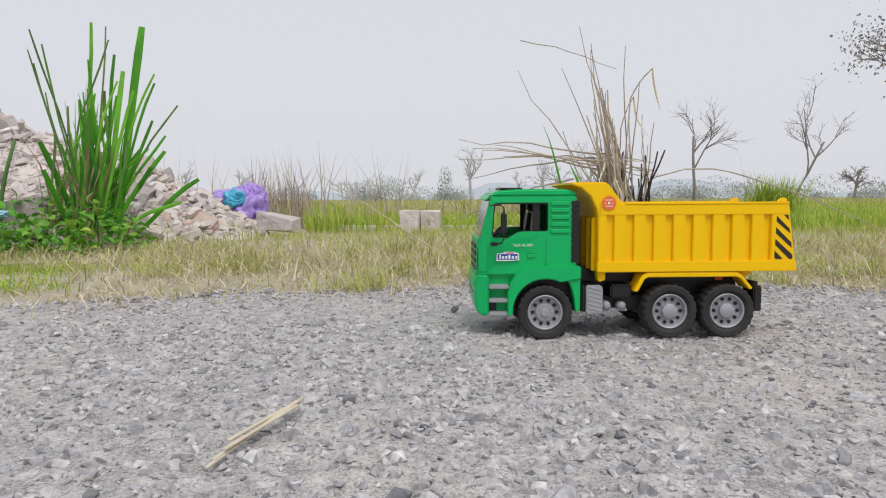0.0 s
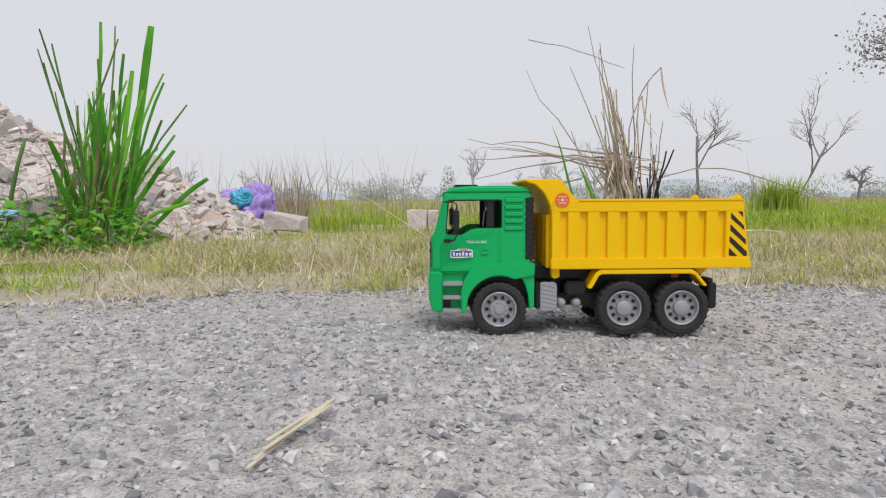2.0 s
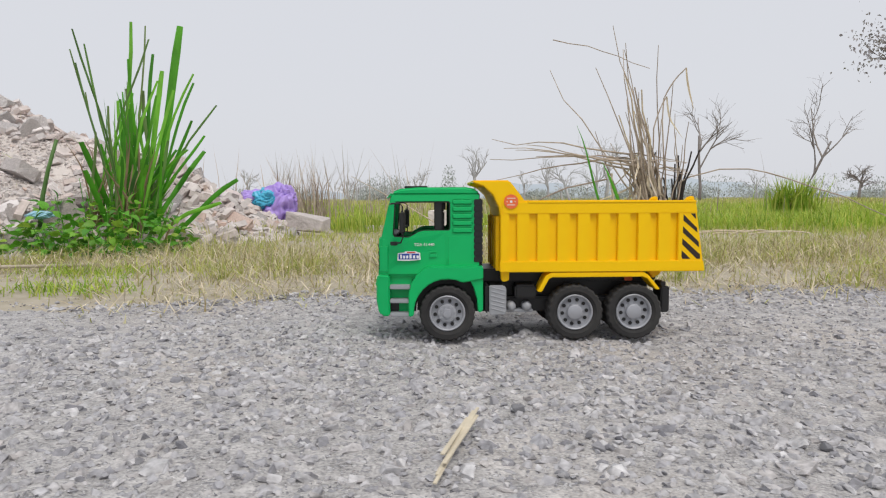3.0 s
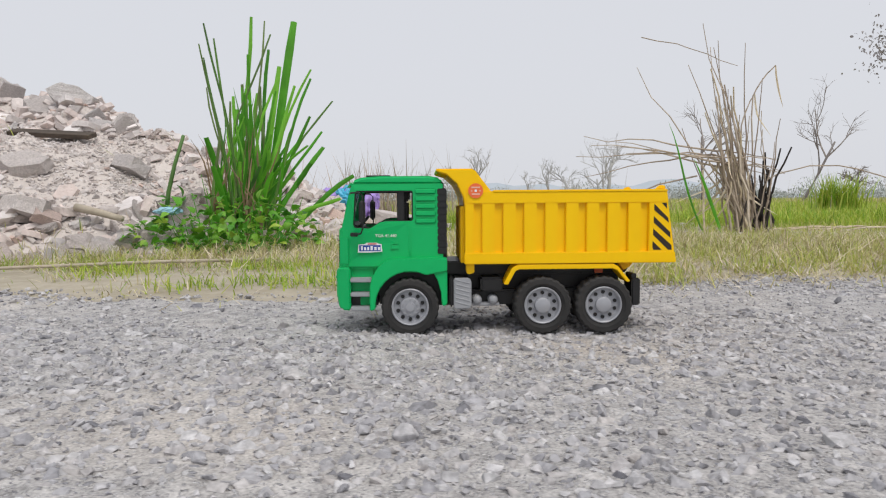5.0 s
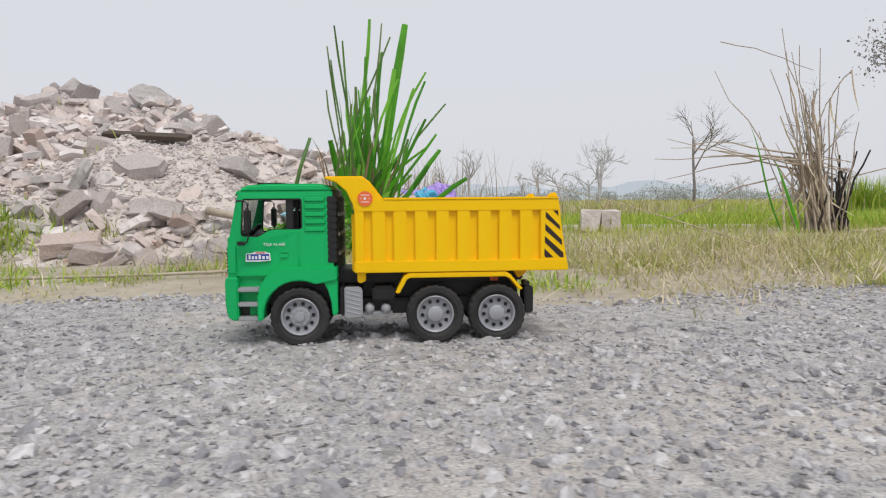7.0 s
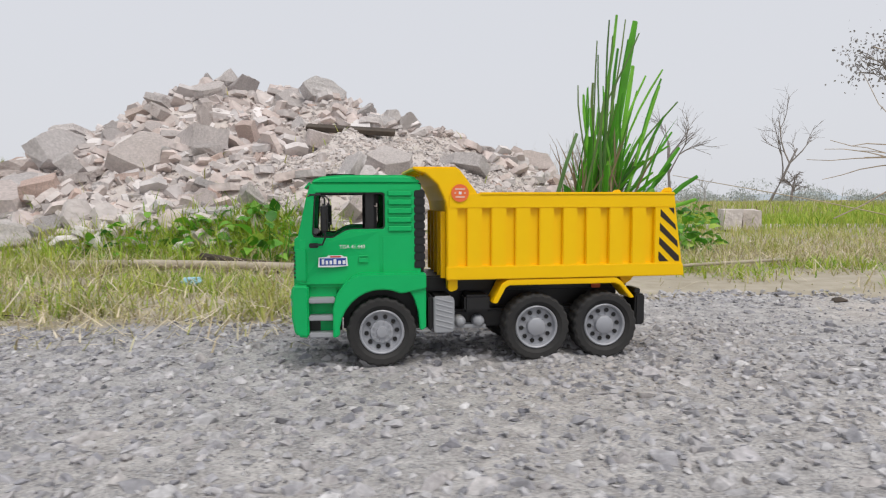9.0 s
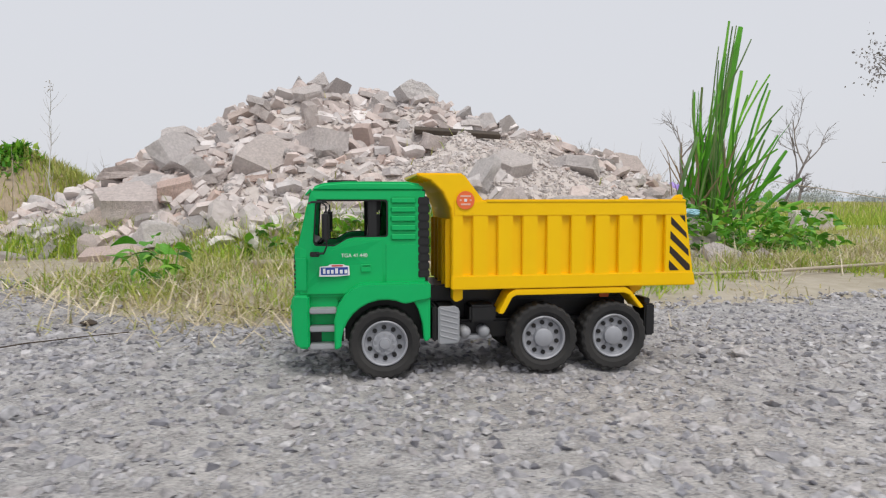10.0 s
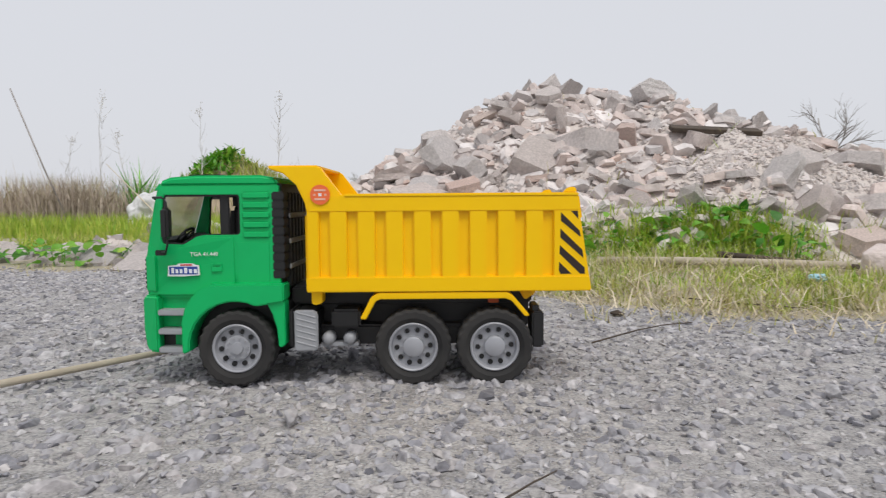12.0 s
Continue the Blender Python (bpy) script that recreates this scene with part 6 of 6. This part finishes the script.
# ---- trees ----
rng = np.random.default_rng(23)
def grow(pts, out, start, way, length, radius, depth, spreadang, kids, low=0.35):
    """Grows a limb and its twigs; each limb is a short crooked tube."""
    p, d = Vector(start), Vector(way).normalized()
    line = [p.copy()]
    for i in range(4):
        d = (d + Vector((rng.normal(), rng.normal(), rng.normal() * 0.6)) * (0.16 if depth < 4 else 0.05)).normalized()
        p = p + d * length / 4
        line.append(p.copy())
    out.append((line, radius, depth))
    if depth == 0:
        pts.append((p.copy(), d.copy()))
        return
    for k in range(kids):
        t = low + (1 - low) * (k + rng.random()) / kids
        q = line[min(4, int(t * 4))]
        side = Vector((rng.normal(), rng.normal(), rng.normal() * 0.5 + 0.25)).normalized()
        grow(pts, out, q, d + side * spreadang, length * rng.uniform(0.5, 0.75), radius * 0.55, depth - 1, spreadang, kids)


def bare_tree(name, label, x, y, way, length, radius, depth, kids, angle, mat, leaves=0, leaf_size=0.1, leaf_mat=None, thin=0.002):
    tips, limbs = [], []
    grow(tips, limbs, (0, 0, -0.05), way, length, radius, depth, angle, kids, 0.35 if leaves else 0.58)
    tree = tagged(new(name), label, "tree")
    tree.location = (x, y, 0)
    part("trunk", add_tube(bmesh.new(), limbs[0][0], radius, 8, 0.6), mat, tree, smooth=True)
    bm = bmesh.new()
    for line, r, dep in limbs[1:]:
        add_tube(bm, line, max(r, thin * length), 4 if dep < 2 else 5, 0.5)
    part("branchwork", bm, mat, tree)["kind"] = "stuff"
    if leaves:
        V, F = [], []
        base_v = np.array([p.co for p in LEAF.vertices])
        tris = np.array([[q.vertices[0], q.vertices[i], q.vertices[i + 1]] for q in LEAF.polygons for i in range(1, len(q.vertices) - 1)])
        for i in range(leaves):
            p, d = tips[rng.integers(len(tips))]
            m = Euler((rng.normal(), rng.normal() + 0.6, rng.random() * 6.28)).to_matrix()
            at = p + Vector((rng.normal(), rng.normal(), rng.normal())) * leaf_size * 3.2
            V.append(base_v @ np.array(m).T * leaf_size * rng.uniform(0.5, 1.1) + np.array(at))
            F.append(tris + len(base_v) * i)
        lv = arrays("foliage", np.concatenate(V), np.concatenate(F), leaf_mat or mat, tree)
        lv["kind"] = "stuff"
    return tree


bare_tree("bare_tree", "slender bare grey tree far across the field", 8.2, 25.2, (0.02, 0, 1), 2.6, 0.065, 4, 3, 0.6, TWIG)
bare_tree("bare_tree", "leaning bare grey tree far across the field", 9.9, 21.2, (0.48, 0, 1), 2.2, 0.050, 4, 3, 0.7, TWIG)
bare_tree("bare_tree", "small spreading bare tree near the horizon", 20.6, 36.8, (0.0, 0, 1), 1.3, 0.09, 4, 4, 1.0, TWIG)
bare_tree("bare_tree", "small bare tree far across the field", 3.8, 22.0, (0.05, 0, 1), 1.4, 0.04, 4, 3, 0.8, HAZETWIG)
bare_tree("leafy_tree", "big tree with thin drooping branches and sparse dark leaves", 10.9, 15.6, (-0.20, 0, 1), 3.5, 0.13, 5, 3, 1.15, TWIG, 4200, 0.085, tones("dark_tree_leaf", [(0.26, 0.25, 0.27), (0.36, 0.34, 0.35), (0.30, 0.30, 0.28)], 0.7, 8, 0), 0.0035)


def tall_weed(x, y, height, lean, label):
    """A tall dead weed: one thin stalk with short fine side shoots and a seed head."""
    thing = tagged(new("tall_weed"), label, "weed")
    thing.location = (x, y, 0)
    line = [Vector((lean * (k / 8) ** 2 + rng.normal() * 0.008, rng.normal() * 0.008, height * k / 8 - 0.01)) for k in range(9)]
    part("stalk", add_tube(bmesh.new(), line, 0.0045, 5, 0.35), PALEWEED, thing)
    bm = bmesh.new()
    for k in range(26):
        t = 0.22 + 0.75 * rng.random()
        p = line[0].lerp(line[-1], t)
        d = Vector((rng.normal(), rng.normal(), 1.1)).normalized() * height * rng.uniform(0.05, 0.16)
        add_tube(bm, [p, p + d * 0.6, p + d + Vector((0, 0, 0.015))], 0.0018, 4, 0.5)
    part("shoots", bm, PALEWEED, thing)["kind"] = "stuff"
    bm = bmesh.new()
    for k in range(14):
        p = line[-1] + Vector((rng.normal() * 0.014, rng.normal() * 0.014, rng.normal() * 0.03))
        bmesh.ops.create_icosphere(bm, subdivisions=1, radius=0.005, matrix=Matrix.Translation(p))
    part("seed_head", bm, PALEWEED, thing)["kind"] = "stuff"


for x, y, h, lean in ((-5.45, 4.75, 1.02, 0.03), (-6.15, 5.0, 0.96, -0.02), (-7.35, 5.5, 1.15, 0.05), (-7.15, 5.6, 0.85, -0.08), (-7.55, 5.3, 0.80, 0.10)):
    tall_weed(x, y, h, lean, "tall dead grey weed with thin side shoots")
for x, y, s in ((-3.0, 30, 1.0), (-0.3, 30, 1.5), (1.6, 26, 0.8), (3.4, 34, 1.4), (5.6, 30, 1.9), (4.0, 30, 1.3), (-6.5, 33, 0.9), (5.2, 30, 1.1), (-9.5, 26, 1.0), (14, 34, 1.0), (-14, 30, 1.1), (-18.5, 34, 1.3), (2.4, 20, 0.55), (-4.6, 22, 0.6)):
    bare_tree("far_tree", "leafless far tree, pale grey with haze painted in", x, y, (rng.normal() * 0.1, 0, 1), 1.05 * s, 0.05 * s, 4, 3, 0.85, HAZETWIG)
# far woods: a broken line of thickets, haze painted into their leaf colour
cx = np.concatenate([rng.uniform(-60, 60, 120), [-6.8, -8.2, -5.6, -7.4, -2.1, 13.0, 16.0, 19.0, 23.0, 26.0]])
cy = np.concatenate([rng.uniform(42, 62, 120), [45, 46, 44, 47, 40, 44, 45, 46, 45, 44]])
ch = np.concatenate([0.6 + 1.1 * rng.random(120) ** 2, [2.0, 1.6, 1.7, 1.9, 2.3, 1.4, 1.7, 1.3, 1.8, 1.5]])
k = np.repeat(np.arange(len(cx)), 560)
a, r, u = rng.random(len(k)) * 2 * np.pi, rng.random(len(k)) ** 0.5, rng.random(len(k)) ** 0.8
wide = np.where(ch[k] > 2.2, 0.5, 0.5 + 0.7 * ch[k])
x, y = cx[k] + wide * r * np.cos(a), cy[k] + wide * r * np.sin(a)
z = ch[k] * u * np.sqrt(np.clip(1 - 0.75 * r * r, 0, 1))
n = len(x)
tagged(blades("far_woods", x, y, z, 0.07 + 0.10 * rng.random(n), 0.03 + 0.06 * rng.random(n), rng.uniform(0, 1.5, n), rng.uniform(-0.8, 0.8, n), HAZELEAF), "grey-green thickets along the horizon, haze painted into the leaves", "woods", kind="stuff")
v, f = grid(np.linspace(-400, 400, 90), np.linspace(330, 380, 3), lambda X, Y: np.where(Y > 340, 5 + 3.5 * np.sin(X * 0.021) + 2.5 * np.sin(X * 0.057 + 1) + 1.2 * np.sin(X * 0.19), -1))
tagged(arrays("backdrop", v, f, HAZEHILL, smooth=True), "hills on the horizon with pale blue-grey haze painted in", "hills", kind="structure")


# ---- what moves ----
TRUCK = [
    (0, 0.202, 1.220, 184.7, -0.0043),
    (0.5, 0.201, 1.220, 184.9, -0.0052),
    (1, 0.201, 1.229, 185.0, -0.0052),
    (1.5, 0.186, 1.229, 184.9, -0.0044),
    (2, 0.092, 1.219, 184.9, -0.0009),
    (2.5, -0.025, 1.197, 184.7, -0.0016),
    (3, -0.134, 1.198, 184.6, 0.0039),
    (3.2, -0.198, 1.193, 184.7, 0.0010),
    (4.8, -0.683, 1.161, 184.6, 0.0009),
    (5, -0.748, 1.130, 184.3, 0.0012),
    (5.5, -0.900, 1.121, 184.2, 0.0015),
    (6, -1.074, 1.097, 184.3, 0.0032),
    (6.5, -1.252, 1.080, 184.5, 0.0053),
    (6.7, -1.329, 1.092, 184.7, 0.0031),
    (8.3, -2.177, 1.057, 184.7, 0.0032),
    (8.5, -2.278, 1.050, 184.6, 0.0037),
    (9, -2.562, 1.029, 184.7, 0.0007),
    (9.5, -2.817, 0.999, 184.7, -0.0028),
    (10, -3.069, 0.974, 184.9, -0.0025),
    (10.5, -3.326, 0.940, 185.2, -0.0042),
    (11, -3.583, 0.906, 185.0, 0.0004),
    (11.5, -3.820, 0.868, 185.2, 0.0033),
    (12, -4.098, 0.822, 185.3, 0.0064),
]


def glide(rows, t):
    """A smooth value between rows, by cubic pieces."""
    ts = [r[0] for r in rows]
    i = max(0, min(len(rows) - 2, sum(1 for s in ts if s <= t) - 1))
    t0, t1 = ts[i], ts[i + 1]
    u, h = (t - t0) / (t1 - t0), t1 - t0

    def slope(k, j):
        if k == 0 or k == len(rows) - 1:
            return 0.0 if k == 0 else (rows[k][j] - rows[k - 1][j]) / (ts[k] - ts[k - 1])
        return (rows[k + 1][j] - rows[k - 1][j]) / (ts[k + 1] - ts[k - 1])

    out = []
    for j in (1, 2, 3, 4):
        a, b, ma, mb = rows[i][j], rows[i + 1][j], slope(i, j) * h, slope(i + 1, j) * h
        out.append((2 * u**3 - 3 * u**2 + 1) * a + (u**3 - 2 * u**2 + u) * ma + (3 * u**2 - 2 * u**3) * b + (u**3 - u**2) * mb)
    return out


def motions():
    steps = [i / 10 for i in range(121)]
    places = [glide(TRUCK, t) for t in steps]
    walk(truck, [(t, pose(x, y, z, 0, 0, a)) for t, (x, y, a, z) in zip(steps, places)])
    rolled, turns = 0.0, []
    for i, (x, y, a, z) in enumerate(places):
        if i:
            ahead = (math.cos(radians(a)), math.sin(radians(a)))
            rolled += (x - places[i - 1][0]) * ahead[0] + (y - places[i - 1][1]) * ahead[1]
        turns.append(rolled / (WHEEL_R * TOY_SCALE))
    for w in wheels:
        base = w.matrix_basis.copy()
        walk(w, [(t, Matrix.Translation(base.translation) @ Matrix.Rotation(a, 4, "Y") @ base.to_3x3().to_4x4()) for t, a in zip(steps, turns)])


motions()
